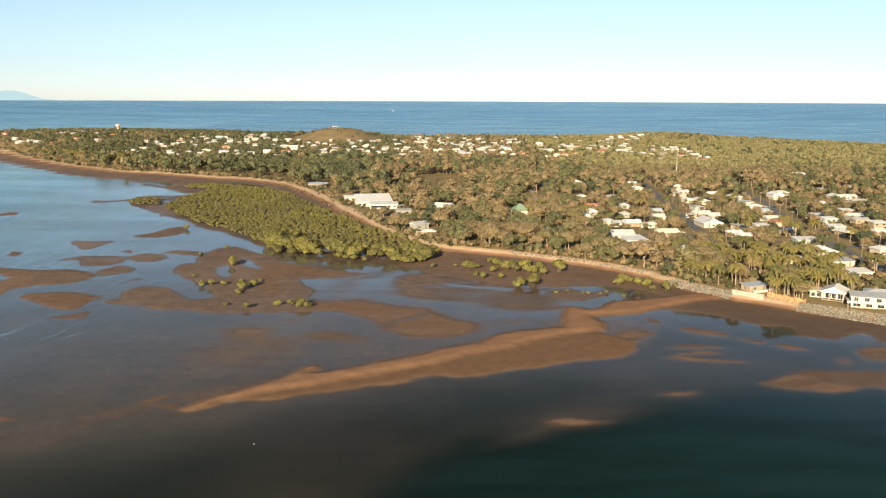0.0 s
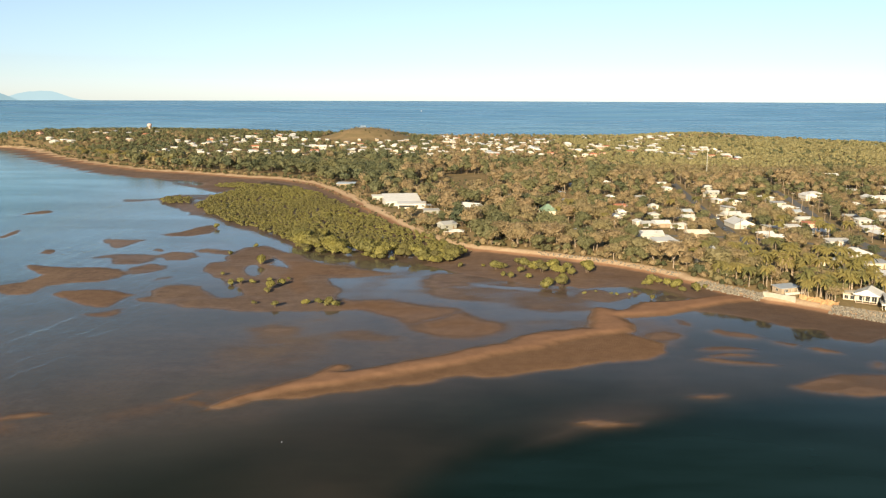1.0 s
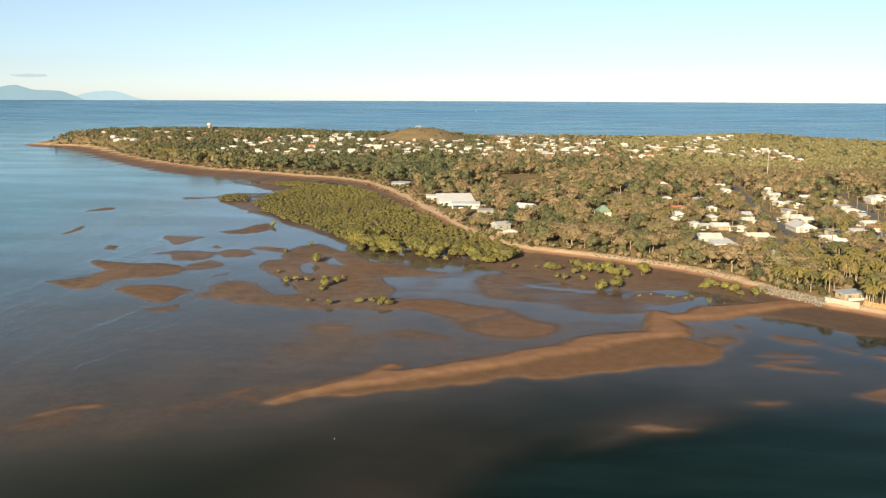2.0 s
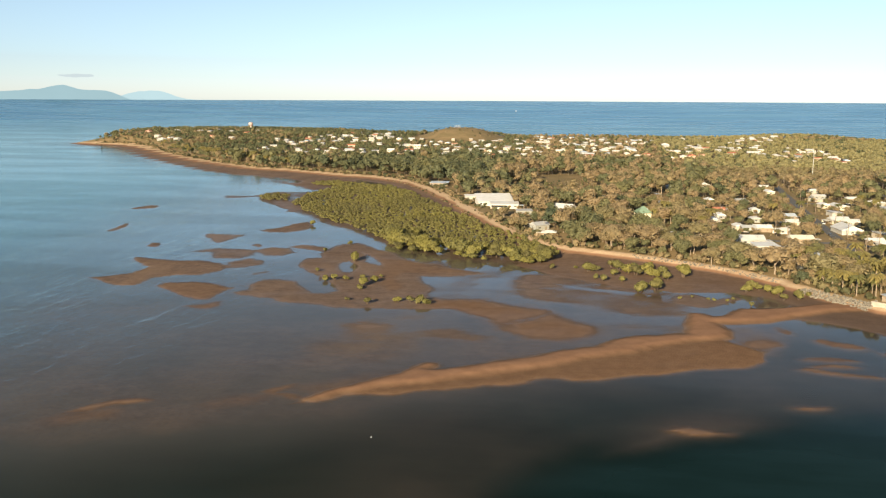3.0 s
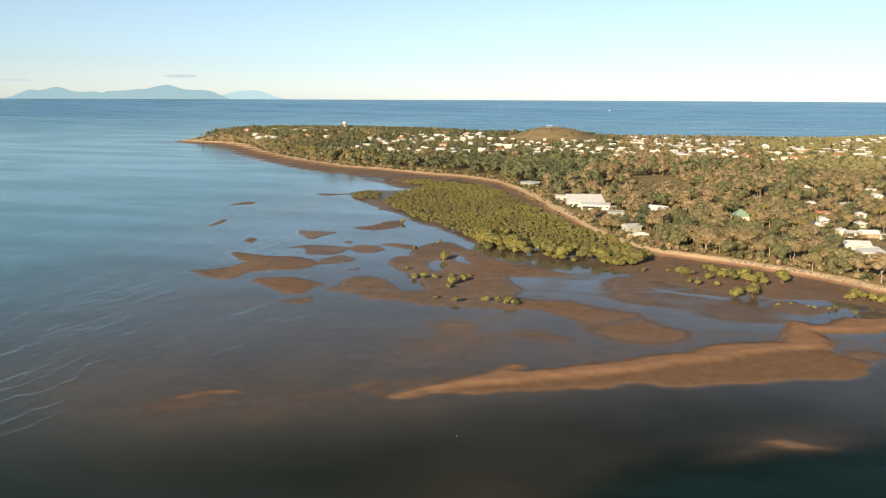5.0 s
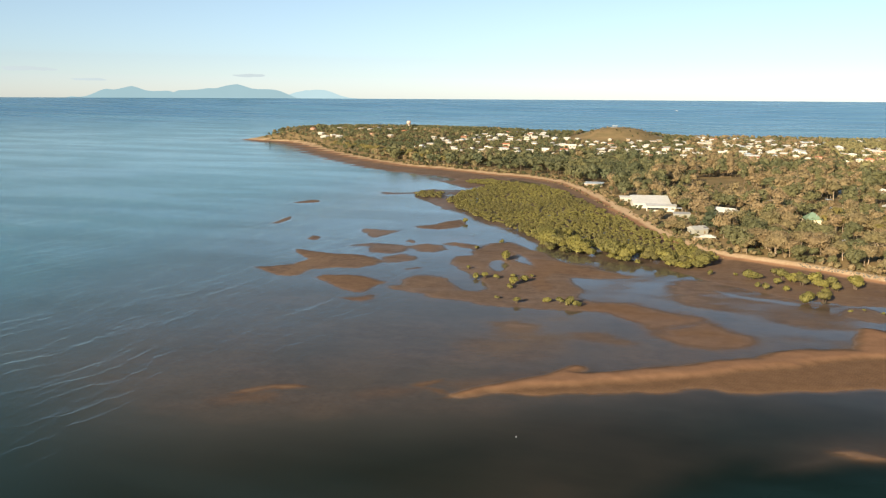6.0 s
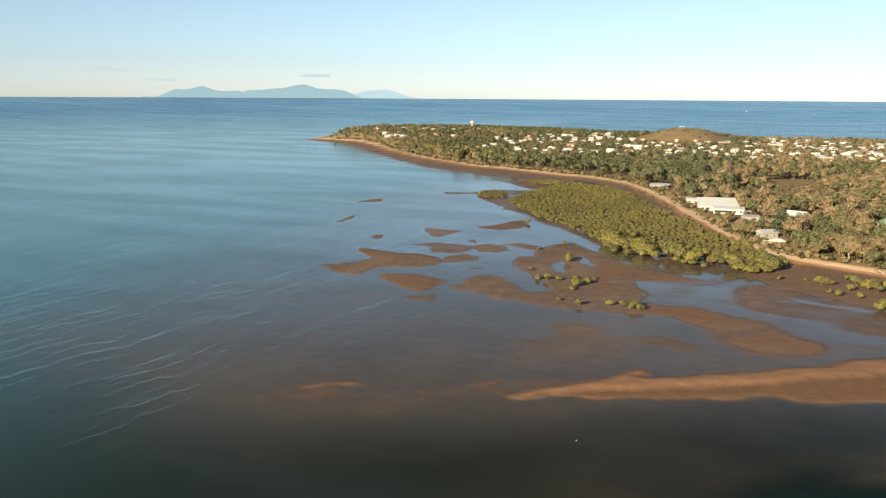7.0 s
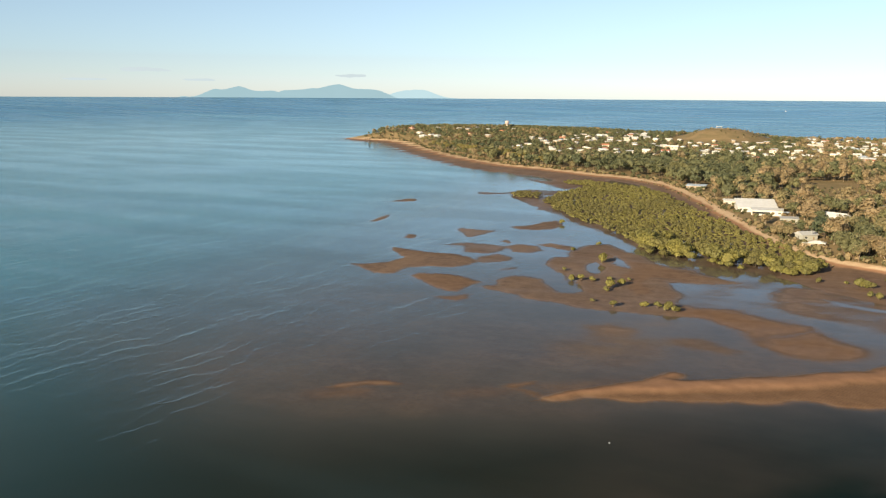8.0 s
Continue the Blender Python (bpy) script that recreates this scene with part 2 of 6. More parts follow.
def water_material():
    """Clear to turbid with depth, blue offshore; calm on the flats, ruffled outside."""
    m, n, l, p = node_material("sea_water")
    n.remove(p)
    depth, sea = attribute(n, "depth"), attribute(n, "sea")
    streak = noise_node(n, l, 0.02, 5, 0.6, (0.25, 1.0, 1.0, -15))
    turbid = math_node(n, l, "SUBTRACT", 1.0, math_node(n, l, "POWER", 2.718, math_node(n, l, "MULTIPLY", depth, -1.0)), True)
    # Offshore and far blues partly stand in for sky mirrored by ruffled water.
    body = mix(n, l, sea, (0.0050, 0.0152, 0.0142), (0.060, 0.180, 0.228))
    # The far blue is also lightened for horizon haze.
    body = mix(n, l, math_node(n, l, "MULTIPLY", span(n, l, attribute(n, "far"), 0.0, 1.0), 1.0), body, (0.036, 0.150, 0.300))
    body = mix(n, l, span(n, l, streak, 0.4, 0.7, 0.0, 0.35), body, (0.03, 0.07, 0.085))
    calm = noise_node(n, l, 0.0045, 5, 0.6, (0.22, 1.0, 1.0, 0))
    body = mix(n, l, math_node(n, l, "MULTIPLY", span(n, l, calm, 0.46, 0.66, 0.0, 0.45), sea), body, (0.10, 0.26, 0.36))
    body = mix(n, l, math_node(n, l, "MULTIPLY", span(n, l, calm, 0.48, 0.30, 0.0, 0.40), sea), body, (0.022, 0.10, 0.20))
    diff = n.new("ShaderNodeBsdfDiffuse")
    l.new(body, diff.inputs["Color"])
    clear = n.new("ShaderNodeBsdfTransparent")
    clear.inputs["Color"].default_value = (0.88, 0.885, 0.875, 1)
    under = n.new("ShaderNodeMixShader")
    l.new(turbid, under.inputs[0])
    l.new(clear.outputs[0], under.inputs[1])
    l.new(diff.outputs[0], under.inputs[2])
    gloss = n.new("ShaderNodeBsdfGlossy")
    # Bluish tint stands in for the higher sky that ripples would mirror.
    gloss.inputs["Color"].default_value = (0.79, 0.88, 0.90, 1)
    l.new(span(n, l, sea, 0.0, 1.0, 0.05, 0.14), gloss.inputs["Roughness"])
    fres = n.new("ShaderNodeLayerWeight")
    fres.inputs["Blend"].default_value = 0.5
    crest = None          # long low crests that run in towards the flats, in two trains
    for turn, size, twist in ((4, 0.0135, 7.0), (-9, 0.022, 9.0), (7, 0.034, 10.0)):
        wave = n.new("ShaderNodeTexWave")
        wave.wave_profile = "SAW"
        for key, value in (("Scale", size), ("Distortion", twist), ("Detail", 3.0), ("Detail Scale", 0.9), ("Detail Roughness", 0.55)):
            wave.inputs[key].default_value = value
        geo, mp = n.new("ShaderNodeNewGeometry"), n.new("ShaderNodeMapping")
        mp.inputs["Rotation"].default_value = (0, 0, radians(turn))
        l.new(geo.outputs["Position"], mp.inputs["Vector"])
        l.new(mp.outputs["Vector"], wave.inputs["Vector"])
        line = math_node(n, l, "MULTIPLY", math_node(n, l, "POWER", wave.outputs["Fac"], 15.0), span(n, l, noise_node(n, l, 0.03, 4, 0.6, (1.0, 0.4, 1.0, turn)), 0.42, 0.58))
        crest = line if crest is None else math_node(n, l, "ADD", crest, line)
    ripple = noise_node(n, l, 0.5, 5, 0.6, (1.0, 0.35, 1.0, 18))
    swell = math_node(n, l, "ADD", math_node(n, l, "MULTIPLY", crest, 0.68), math_node(n, l, "MULTIPLY", ripple, 0.95))
    b = n.new("ShaderNodeBump")
    b.inputs["Distance"].default_value = 0.35
    l.new(math_node(n, l, "MAXIMUM", span(n, l, sea, 0.0, 0.6, 0.03, 0.19), math_node(n, l, "MULTIPLY", attribute(n, "waves"), 0.42)), b.inputs["Strength"])
    l.new(swell, b.inputs["Height"])
    for node in (gloss, fres):
        l.new(b.outputs["Normal"], node.inputs["Normal"])
    top = n.new("ShaderNodeMixShader")
    amount = math_node(n, l, "MULTIPLY", math_node(n, l, "MULTIPLY", math_node(n, l, "POWER", fres.outputs["Facing"], 5.0), span(n, l, fres.outputs["Facing"], 0.56, 0.86, 0.05, 1.0)), math_node(n, l, "MULTIPLY", span(n, l, attribute(n, "far"), 0.0, 1.0, 1.0, 0.55), span(n, l, sea, 0.3, 1.0, 1.0, 0.88)))
    amount = math_node(n, l, "MULTIPLY", amount, span(n, l, depth, 0.0, 0.13))          # wet grains break the mirror where the film is thin
    ruffled = span(n, l, noise_node(n, l, 0.016, 6, 0.6, (0.3, 1.0, 1.0, 12)), 0.40, 0.62, 0.80, 1.06)
    amount = math_node(n, l, "MULTIPLY", amount, ruffled, True)
    l.new(amount, top.inputs[0])
    l.new(under.outputs[0], top.inputs[1])
    l.new(gloss.outputs[0], top.inputs[2])
    l.new(top.outputs[0], n["Material Output"].inputs["Surface"])
    return m


# ---- mesh helpers ----
def arrays_to_mesh(name, verts, faces, materials, face_material=None, smooth=False, **attributes):
    """A mesh from numpy arrays: verts (n, 3), faces (m, k) with k = 3 or 4."""
    verts, faces = np.asarray(verts, np.float32), np.asarray(faces, np.int32)
    me = bpy.data.meshes.new(name)
    k = faces.shape[1]
    me.vertices.add(len(verts))
    me.vertices.foreach_set("co", verts.ravel())
    me.loops.add(faces.size)
    me.loops.foreach_set("vertex_index", faces.ravel())
    me.polygons.add(len(faces))
    me.polygons.foreach_set("loop_start", np.arange(0, faces.size, k, dtype=np.int32))
    if face_material is not None:
        me.polygons.foreach_set("material_index", np.asarray(face_material, np.int32))
    me.polygons.foreach_set("use_smooth", np.full(len(faces), smooth))
    for key, values in attributes.items():
        me.attributes.new(key, "FLOAT", "POINT").data.foreach_set("value", np.asarray(values, np.float32))
    for m in materials:
        me.materials.append(m)
    me.update()
    me.validate()
    return me


def part(name, bm, material, parent, label="", place=None):
    """One mesh object under a thing or a part, from a bmesh (freed) or a mesh."""
    if isinstance(bm, bmesh.types.BMesh):
        me = bpy.data.meshes.new(name)
        bm.to_mesh(me)
        bm.free()
        me.materials.append(material)
    else:
        me = bm
    ob = new(name, me)
    ob.parent = parent
    if place is not None:
        ob.matrix_basis = place
    return tagged(ob, label) if label else ob


def thing(name, x, y, z, turn, label, category, group="", kind=""):
    ob = new(name)
    ob.empty_display_size = 0.5
    ob.matrix_basis = pose(x, y, z, 0, 0, turn)
    return tagged(ob, label, category, group, kind)


def block(bm, x0, x1, y0, y1, z0, z1, bevel=0.0):
    made = bmesh.ops.create_cube(bm, size=1.0, matrix=Matrix.Translation(((x0 + x1) / 2, (y0 + y1) / 2, (z0 + z1) / 2)) @ Matrix.Diagonal((x1 - x0, y1 - y0, z1 - z0, 1)))
    if bevel:
        edges = list({e for v in made["verts"] for e in v.link_edges})
        bmesh.ops.bevel(bm, geom=edges, offset=bevel, segments=1, affect="EDGES")
    return bm


def box(x0, x1, y0, y1, z0, z1, bevel=0.0):
    return block(bmesh.new(), x0, x1, y0, y1, z0, z1, bevel)


def tube(bm, points, radii, sides=6):
    """A tapered tube along points, closed at its ends."""
    rings = []
    for i, (p, r) in enumerate(zip(points, radii)):
        a = Vector(points[max(i - 1, 0)])
        b = Vector(points[min(i + 1, len(points) - 1)])
        q = (b - a).normalized().to_track_quat("Z", "Y")
        rings.append([bm.verts.new(Vector(p) + q @ Vector((r * math.cos(2 * math.pi * k / sides), r * math.sin(2 * math.pi * k / sides), 0))) for k in range(sides)])
    for r0, r1 in zip(rings, rings[1:]):
        for k in range(sides):
            bm.faces.new((r0[k], r0[(k + 1) % sides], r1[(k + 1) % sides], r1[k]))
    bm.faces.new(rings[0][::-1])
    bm.faces.new(rings[-1])
    return bm


# ---- the lie of the land ----
rng = np.random.default_rng(7)
LATTICE = rng.random((256, 256))


def lattice_noise(x, y):
    xi, yi = np.floor(x).astype(int), np.floor(y).astype(int)
    u, v = x - xi, y - yi
    u, v = u * u * (3 - 2 * u), v * v * (3 - 2 * v)
    g = lambda a, b: LATTICE[a % 256, b % 256]
    return (g(xi, yi) * (1 - u) + g(xi + 1, yi) * u) * (1 - v) + (g(xi, yi + 1) * (1 - u) + g(xi + 1, yi + 1) * u) * v


def fractal(x, y, size, octaves=4):
    total, amp, out = 0.0, 1.0, 0.0
    for k in range(octaves):
        out = out + amp * lattice_noise(x / size + 17 * k, y / size + 31 * k)
        total, amp, size = total + amp, amp * 0.5, size * 0.5
    return out / total - 0.5


def inside_distance(x, y, outline):
    """Metres inside (plus) or outside (minus) a closed outline."""
    best, inside = np.full(x.shape, 1e12), np.zeros(x.shape, bool)
    for (x0, y0), (x1, y1) in zip(outline, outline[1:] + outline[:1]):
        dx, dy = x1 - x0, y1 - y0
        k = np.clip(((x - x0) * dx + (y - y0) * dy) / max(dx * dx + dy * dy, 1e-9), 0, 1)
        best = np.minimum(best, (x - x0 - k * dx) ** 2 + (y - y0 - k * dy) ** 2)
        if y0 != y1:
            inside ^= ((y0 > y) != (y1 > y)) & (x < (y - y0) / (y1 - y0) * dx + x0)
    return np.where(inside, 1, -1) * np.sqrt(best)


def smooth(a, lo, hi):
    k = np.clip((a - lo) / (hi - lo), 0, 1)
    return k * k * (3 - 2 * k)


# beach line from the near houses out to the headland, then the ocean coast behind
BEACH = [(170, 292), (161, 303), (150, 311), (141, 317), (134, 323), (127, 331), (118, 337), (104, 356), (100, 365), (93, 380), (83, 393), (70, 407), (55, 418), (34, 432), (19, 440), (5, 447), (-7, 458), (-21, 482), (-32, 510), (-44, 539), (-60, 585), (-84, 650), (-112, 723), (-142, 785), (-168, 812), (-187, 830), (-219, 842), (-277, 878), (-292, 888), (-337, 907), (-391, 954), (-457, 1018), (-533, 1109), (-637, 1251), (-689, 1301), (-741, 1314), (-758, 1305)]
OCEAN = [(-800, 1370), (-760, 1560), (-620, 1700), (-420, 1720), (-250, 1640), (0, 1600), (400, 1600), (560, 1490), (690, 1330), (1000, 1230), (1500, 1180), (2300, 1150), (2300, -500), (480, -500), (330, 40), (225, 185)]
LAND = BEACH + OCEAN
BARS, TROUGHS, POOLS = [], [], []


def bar(height, soft, outline, clean=0.0):
    BARS.append((height, soft, outline, clean))


def trough(depth, soft, outline):
    TROUGHS.append((depth, soft, outline))


def pool(depth, soft, outline):
    """Standing water left in a hollow of a flat."""
    POOLS.append((depth, soft, outline))


# sand bars and flats: crest height over the water, width of the slope, outline in plan
bar(0.10, 2.2, [(-7, 449), (21, 435), (47, 414), (70, 399), (89, 375), (93, 353), (74, 358), (71, 362), (50, 359), (28, 364), (9, 376), (-6, 389), (-23, 407)], 0.3)
bar(-0.06, 7.0, [(-84, 261), (-65, 278), (-42, 282), (-45, 255), (-63, 240), (-80, 237)])
bar(-0.16, 8.4, [(-141, 179), (-126, 191), (-98, 205), (-77, 210), (-87, 189), (-114, 174)])
bar(0.13, 8.4, [(-815, 1339), (-779, 1360), (-707, 1335), (-628, 1243), (-524, 1110), (-466, 1038), (-396, 966), (-345, 927), (-296, 901), (-240, 862), (-207, 845), (-194, 795), (-202, 745), (-212, 709), (-246, 750), (-307, 827), (-335, 834), (-390, 868), (-456, 934), (-517, 999), (-581, 1079), (-703, 1237)])
bar(-0.03, 5.6, [(-253, 669), (-244, 698), (-210, 701), (-184, 755), (-152, 698), (-95, 539), (-59, 468), (-25, 434), (-24, 419), (-59, 417), (-94, 451), (-136, 506), (-159, 534), (-188, 575), (-235, 634)])
trough(1.0, 30.0, [(-257, 183), (-207, 180), (-138, 154), (-109, 157), (-78, 175), (-52, 180), (-54, 149), (-82, 113), (-150, 104)])
bar(-0.02, 5.6, [(-206, 629), (-172, 570), (-143, 532), (-112, 489), (-89, 452), (-71, 435), (-55, 420), (-40, 413), (-23, 406), (-9, 409), (0, 421), (-3, 450), (-17, 473), (-31, 501), (-48, 534), (-72, 587), (-102, 657), (-131, 723), (-158, 764), (-187, 777), (-203, 743), (-211, 687)])
bar(0.13, 4.2, [(-248, 667), (-241, 682), (-223, 675), (-214, 643), (-230, 639)])
bar(0.13, 4.2, [(-239, 781), (-219, 802), (-193, 787), (-201, 752), (-227, 756)])
bar(0.95, 4.0, [(-66.6, 212.7), (-63.6, 217.8), (-58.9, 223.2), (-52.6, 229.8), (-46.1, 237.2), (-42.3, 243.5), (-39.6, 247.8), (-37.8, 247.3), (-37.2, 245.1), (-39.4, 241.4), (-33.6, 241.5), (-24.3, 248.0), (-14.5, 254.3), (-4.2, 263.4), (3.0, 268.5), (12.4, 273.9), (18.6, 283.6), (26.7, 288.0), (35.0, 291.8), (43.2, 294.2), (45.1, 304.4), (46.2, 315.3), (49.1, 323.3), (52.1, 323.4), (55.3, 318.9), (60.4, 320.8), (68, 334), (76, 335), (91, 340), (107, 349), (114, 345), (115, 337), (103, 334), (86.8, 323.9), (73.6, 314.0), (61.4, 311.3), (54.8, 309.5), (57.1, 302.2), (58.0, 297.5), (56.8, 292.1), (52.2, 288.3), (44.3, 285.3), (33.4, 278.2), (21.3, 268.1), (10.1, 261.2), (-4.0, 249.9), (-13.9, 243.3), (-23.3, 237.0), (-35.4, 230.9), (-44.2, 227.0), (-51.1, 222.8), (-57.6, 217.9), (-64.1, 211.9)], 1)
bar(0.17, 2.0, [(-58.0, 219.6), (-51.5, 224.6), (-35.7, 232.7), (-23.5, 238.9), (-4.0, 252.0), (10.2, 263.4), (21.5, 270.4), (33.7, 280.6), (44.7, 287.9), (52.4, 289.4), (56.8, 283.7), (63.9, 276.9), (63.4, 266.5), (56.0, 258.5), (46.8, 256.6), (37.6, 253.6), (28.4, 248.5), (19.6, 244.6), (12.7, 240.3), (2.8, 239.2), (-3.8, 239.1), (-13.3, 233.0), (-22.6, 229.5), (-34.5, 224.3), (-43.0, 220.2), (-50.3, 218.8)], 1)
bar(0.05, 2.0, [(-80.8, 216.7), (-78.1, 220.7), (-73.9, 224.3), (-73.6, 222.1), (-76.4, 218.1), (-77.8, 215.5)], 1)
bar(0.04, 1.6, [(-78.4, 215.1), (-73.5, 216.0), (-67.6, 213.5), (-71.0, 212.7)], 1)
bar(0.04, 1.4, [(-69.6, 209.8), (-66.9, 211.5), (-66.1, 210.3)], 1)
bar(-0.03, 7.0, [(-72.3, 221.6), (-64.6, 227.2), (-55.6, 236.0), (-46.8, 241.2), (-54.1, 229.2), (-58.9, 223.1), (-64.8, 216.9)], 0.5)
bar(0.06, 6.0, [(-50, 331), (-32, 334), (-18.4, 325.3), (-5.1, 321.0), (3.4, 304.9), (10.5, 300.2), (11.8, 291.8), (8.0, 283.8), (-0.6, 279.5), (-10.2, 280.7), (-16.3, 287.0), (-22.8, 295.9), (-31.9, 306.9), (-39.4, 316.9), (-48.2, 318.6)], 1)
pool(0.03, 2.5, [(-23.3, 297.4), (-17.3, 304.6), (-10.2, 308.8), (-4.0, 319.2), (-2.9, 315.7), (-9.0, 304.7), (-15.9, 298.3), (-12.6, 291.5), (-6.7, 295.3), (-9.5, 288.6), (-16.5, 290.7)])
bar(0.22, 3.0, [(-214, 397), (-204, 397), (-191, 391), (-176, 394), (-165, 389), (-156, 382), (-157, 372), (-162, 362), (-172, 359), (-180, 352), (-181, 337), (-189, 335), (-199, 342), (-211, 349), (-204, 351), (-196, 359), (-194, 367), (-194, 375), (-204, 384)])
bar(0.04, 3.5, [(-160, 390), (-155, 403), (-145, 399), (-143, 390), (-147, 382), (-154, 377), (-158, 381)])
bar(0.03, 5.0, [(-193, 416), (-183, 431), (-165, 429), (-157, 425), (-155, 412), (-160, 400), (-172, 400), (-180, 414)])
bar(0.07, 3.5, [(-160, 426), (-155, 436), (-144, 434), (-137, 422), (-141, 413), (-151, 412)])
bar(0.17, 3.0, [(-171, 337), (-170, 343), (-159, 346), (-149, 345), (-137, 337), (-139, 332), (-139.1, 317.2), (-144.2, 317.1), (-154.7, 322.7), (-161.9, 329.2)], 0.45)
bar(0.03, 3.0, [(-144.1, 305.9), (-138.7, 310.7), (-133.3, 316.7), (-130.6, 309.2), (-132.4, 302.0), (-138.6, 302.1)], 0.4)
bar(0.18, 3.0, [(-270, 471), (-274, 494), (-275, 512), (-265, 492), (-265, 473)])
bar(0.16, 3.0, [(-310, 563), (-303, 591), (-295, 595), (-289, 578)])
bar(0.14, 3.0, [(-222, 426), (-224, 441), (-217, 439), (-214, 424)])
bar(0.02, 3.5, [(-209, 472), (-207, 478), (-193, 473), (-183, 475), (-182, 464), (-185, 453), (-185, 444), (-191, 443), (-198, 456), (-203, 460)])
bar(0.20, 3.5, [(-181, 491), (-172, 503), (-169, 518), (-163, 529), (-155, 512), (-155, 496), (-162, 486), (-172, 485)])
bar(0.12, 2.5, [(-167, 438), (-167, 447), (-161, 441), (-160, 434)])
bar(0.08, 2.5, [(-145, 439), (-139, 446), (-127, 440), (-121, 432), (-125, 428), (-135, 434)])
bar(0.01, 3.0, [(-141, 368), (-134, 376), (-131, 371), (-138, 365)])
bar(0.01, 4.0, [(-217, 615), (-215, 636), (-199, 628), (-186, 600), (-183, 574), (-193, 572), (-198, 598)])
bar(0.02, 3.0, [(-275, 653), (-268, 666), (-246, 663), (-246, 650), (-264, 645)])
bar(0.13, 3.6, [(-124, 384), (-127, 408), (-121, 411), (-123, 426), (-120, 449), (-111, 457), (-98, 440), (-88, 432), (-79, 417), (-72, 405), (-60, 403), (-48, 392), (-36, 384), (-47, 378), (-58, 375), (-64, 375), (-59, 361), (-55, 348), (-55, 337), (-48, 332), (-45.9, 317.7), (-51.9, 315.0), (-64.4, 313.1), (-77.0, 312.9), (-87.8, 313.6), (-97.3, 316.9), (-108.5, 318.5), (-119.0, 323.8), (-131.0, 326.3), (-134, 331), (-129, 335), (-132, 344), (-130, 356), (-125, 358), (-116, 354), (-109, 344), (-101, 334), (-95, 335), (-99, 347), (-105, 358), (-109, 369), (-116, 376)])
bar(0.16, 4.0, [(-92, 416), (-78, 408), (-59, 394), (-43, 387), (-57, 382), (-73, 381), (-75, 367), (-67, 350), (-70, 343), (-79, 361), (-85, 379), (-83, 394)], 0.55)
pool(0.12, 2.4, [(-104, 431), (-98, 424), (-84, 395), (-92, 398), (-98, 405), (-98, 416)])
pool(0.12, 2.4, [(-108, 400), (-104, 406), (-95, 392), (-96, 375), (-101, 377), (-106, 388)])
pool(0.12, 2.6, [(-107, 360), (-103, 365), (-95, 350), (-92, 338), (-98, 335), (-104, 343)])
bar(-0.01, 6.0, [(-23, 365), (-17, 386), (2, 393), (17, 383), (41, 347), (51, 335), (47.0, 320.9), (33.5, 316.3), (16.6, 322.2), (-1, 333), (-15, 340)], 0.3)
pool(0.10, 2.5, [(-6, 370), (11, 363), (28, 358), (43, 351), (41, 346), (23, 353), (4, 359)])
bar(-0.02, 5.0, [(-47.2, 285.1), (-35.9, 288.2), (-23.6, 281.2), (-26.8, 274.4), (-41.9, 275.5)], 0.4)
bar(-0.03, 6.0, [(-79.1, 288.3), (-70.5, 293.7), (-57.8, 290.1), (-59.9, 280.7), (-72.5, 277.8)], 0.3)
bar(0.10, 2.6, [(44, 346), (48, 354), (54, 356), (60, 348), (70, 355), (72, 352), (63, 339), (55, 332), (49, 337), (45, 341)])
bar(0.12, 3.6, [(85, 332), (107, 341), (118, 338), (121.8, 323.9), (132.6, 317.8), (142.5, 311.1), (156.5, 293.9), (163.8, 281.0), (159.3, 272.9), (143.5, 276.6), (146.1, 287.8), (138.2, 283.4), (131.8, 277.8), (125.6, 281.2), (121.0, 283.9), (121.1, 294.1), (113.7, 295.5), (108.3, 303.2), (102.6, 311.4), (93.7, 317.2), (85.5, 318.8)])
bar(0.00, 2.2, [(73.3, 307.6), (77.0, 310.1), (80.6, 303.6), (78.2, 298.1), (74.7, 300.4)], 0.8)
bar(0.00, 2.2, [(82.8, 292.8), (86.9, 296.7), (90.4, 291.4), (95.9, 290.0), (100.4, 285.7), (97.0, 281.5), (89.8, 282.8), (85.0, 286.3)], 0.8)
bar(0.00, 2.6, [(61.0, 288.1), (68.0, 293.4), (74.1, 289.7), (73.5, 283.3), (66.1, 280.4), (60.7, 281.7)], 0.8)
bar(0.00, 1.9, [(99.4, 282.9), (106.4, 280.9), (110.2, 276.9), (105.8, 274.2), (100.7, 278.1)], 0.8)
bar(0.00, 1.4, [(72.4, 271.1), (83.5, 274.5), (93.7, 271.4), (91.0, 268.8), (76.2, 268.0)], 0.8)
bar(0.00, 1.4, [(73.5, 264.8), (83.1, 266.8), (91.4, 264.4), (87.0, 261.9), (76.3, 261.8)], 0.8)
bar(0.00, 1.7, [(68.8, 260.5), (74.6, 262.4), (82.5, 258.9), (95.7, 256.1), (91.4, 253.7), (79.4, 254.2), (71.4, 257.0)], 0.8)
bar(0.00, 1.8, [(108.4, 273.5), (113.6, 274.9), (120.0, 269.2), (119.5, 266.6), (112.4, 267.2)], 0.8)
bar(0.00, 2.2, [(132.6, 267.4), (138.7, 272.6), (152.2, 273.5), (144.7, 252.7), (131.2, 257.1), (131.1, 262.5)], 0.8)
bar(0.00, 1.9, [(122.0, 258.2), (126.7, 260.6), (127.5, 254.8), (124.4, 251.9), (120.8, 253.5)], 0.8)
bar(0.00, 2.6, [(89.7, 236.6), (99.4, 242.9), (109.3, 246.7), (121.7, 248.0), (148.8, 247.8), (137.9, 228.5), (119.4, 229.2), (114.8, 226.4), (108.2, 225.4), (102.9, 227.6), (95.8, 229.4), (91.3, 232.2)], 0.8)
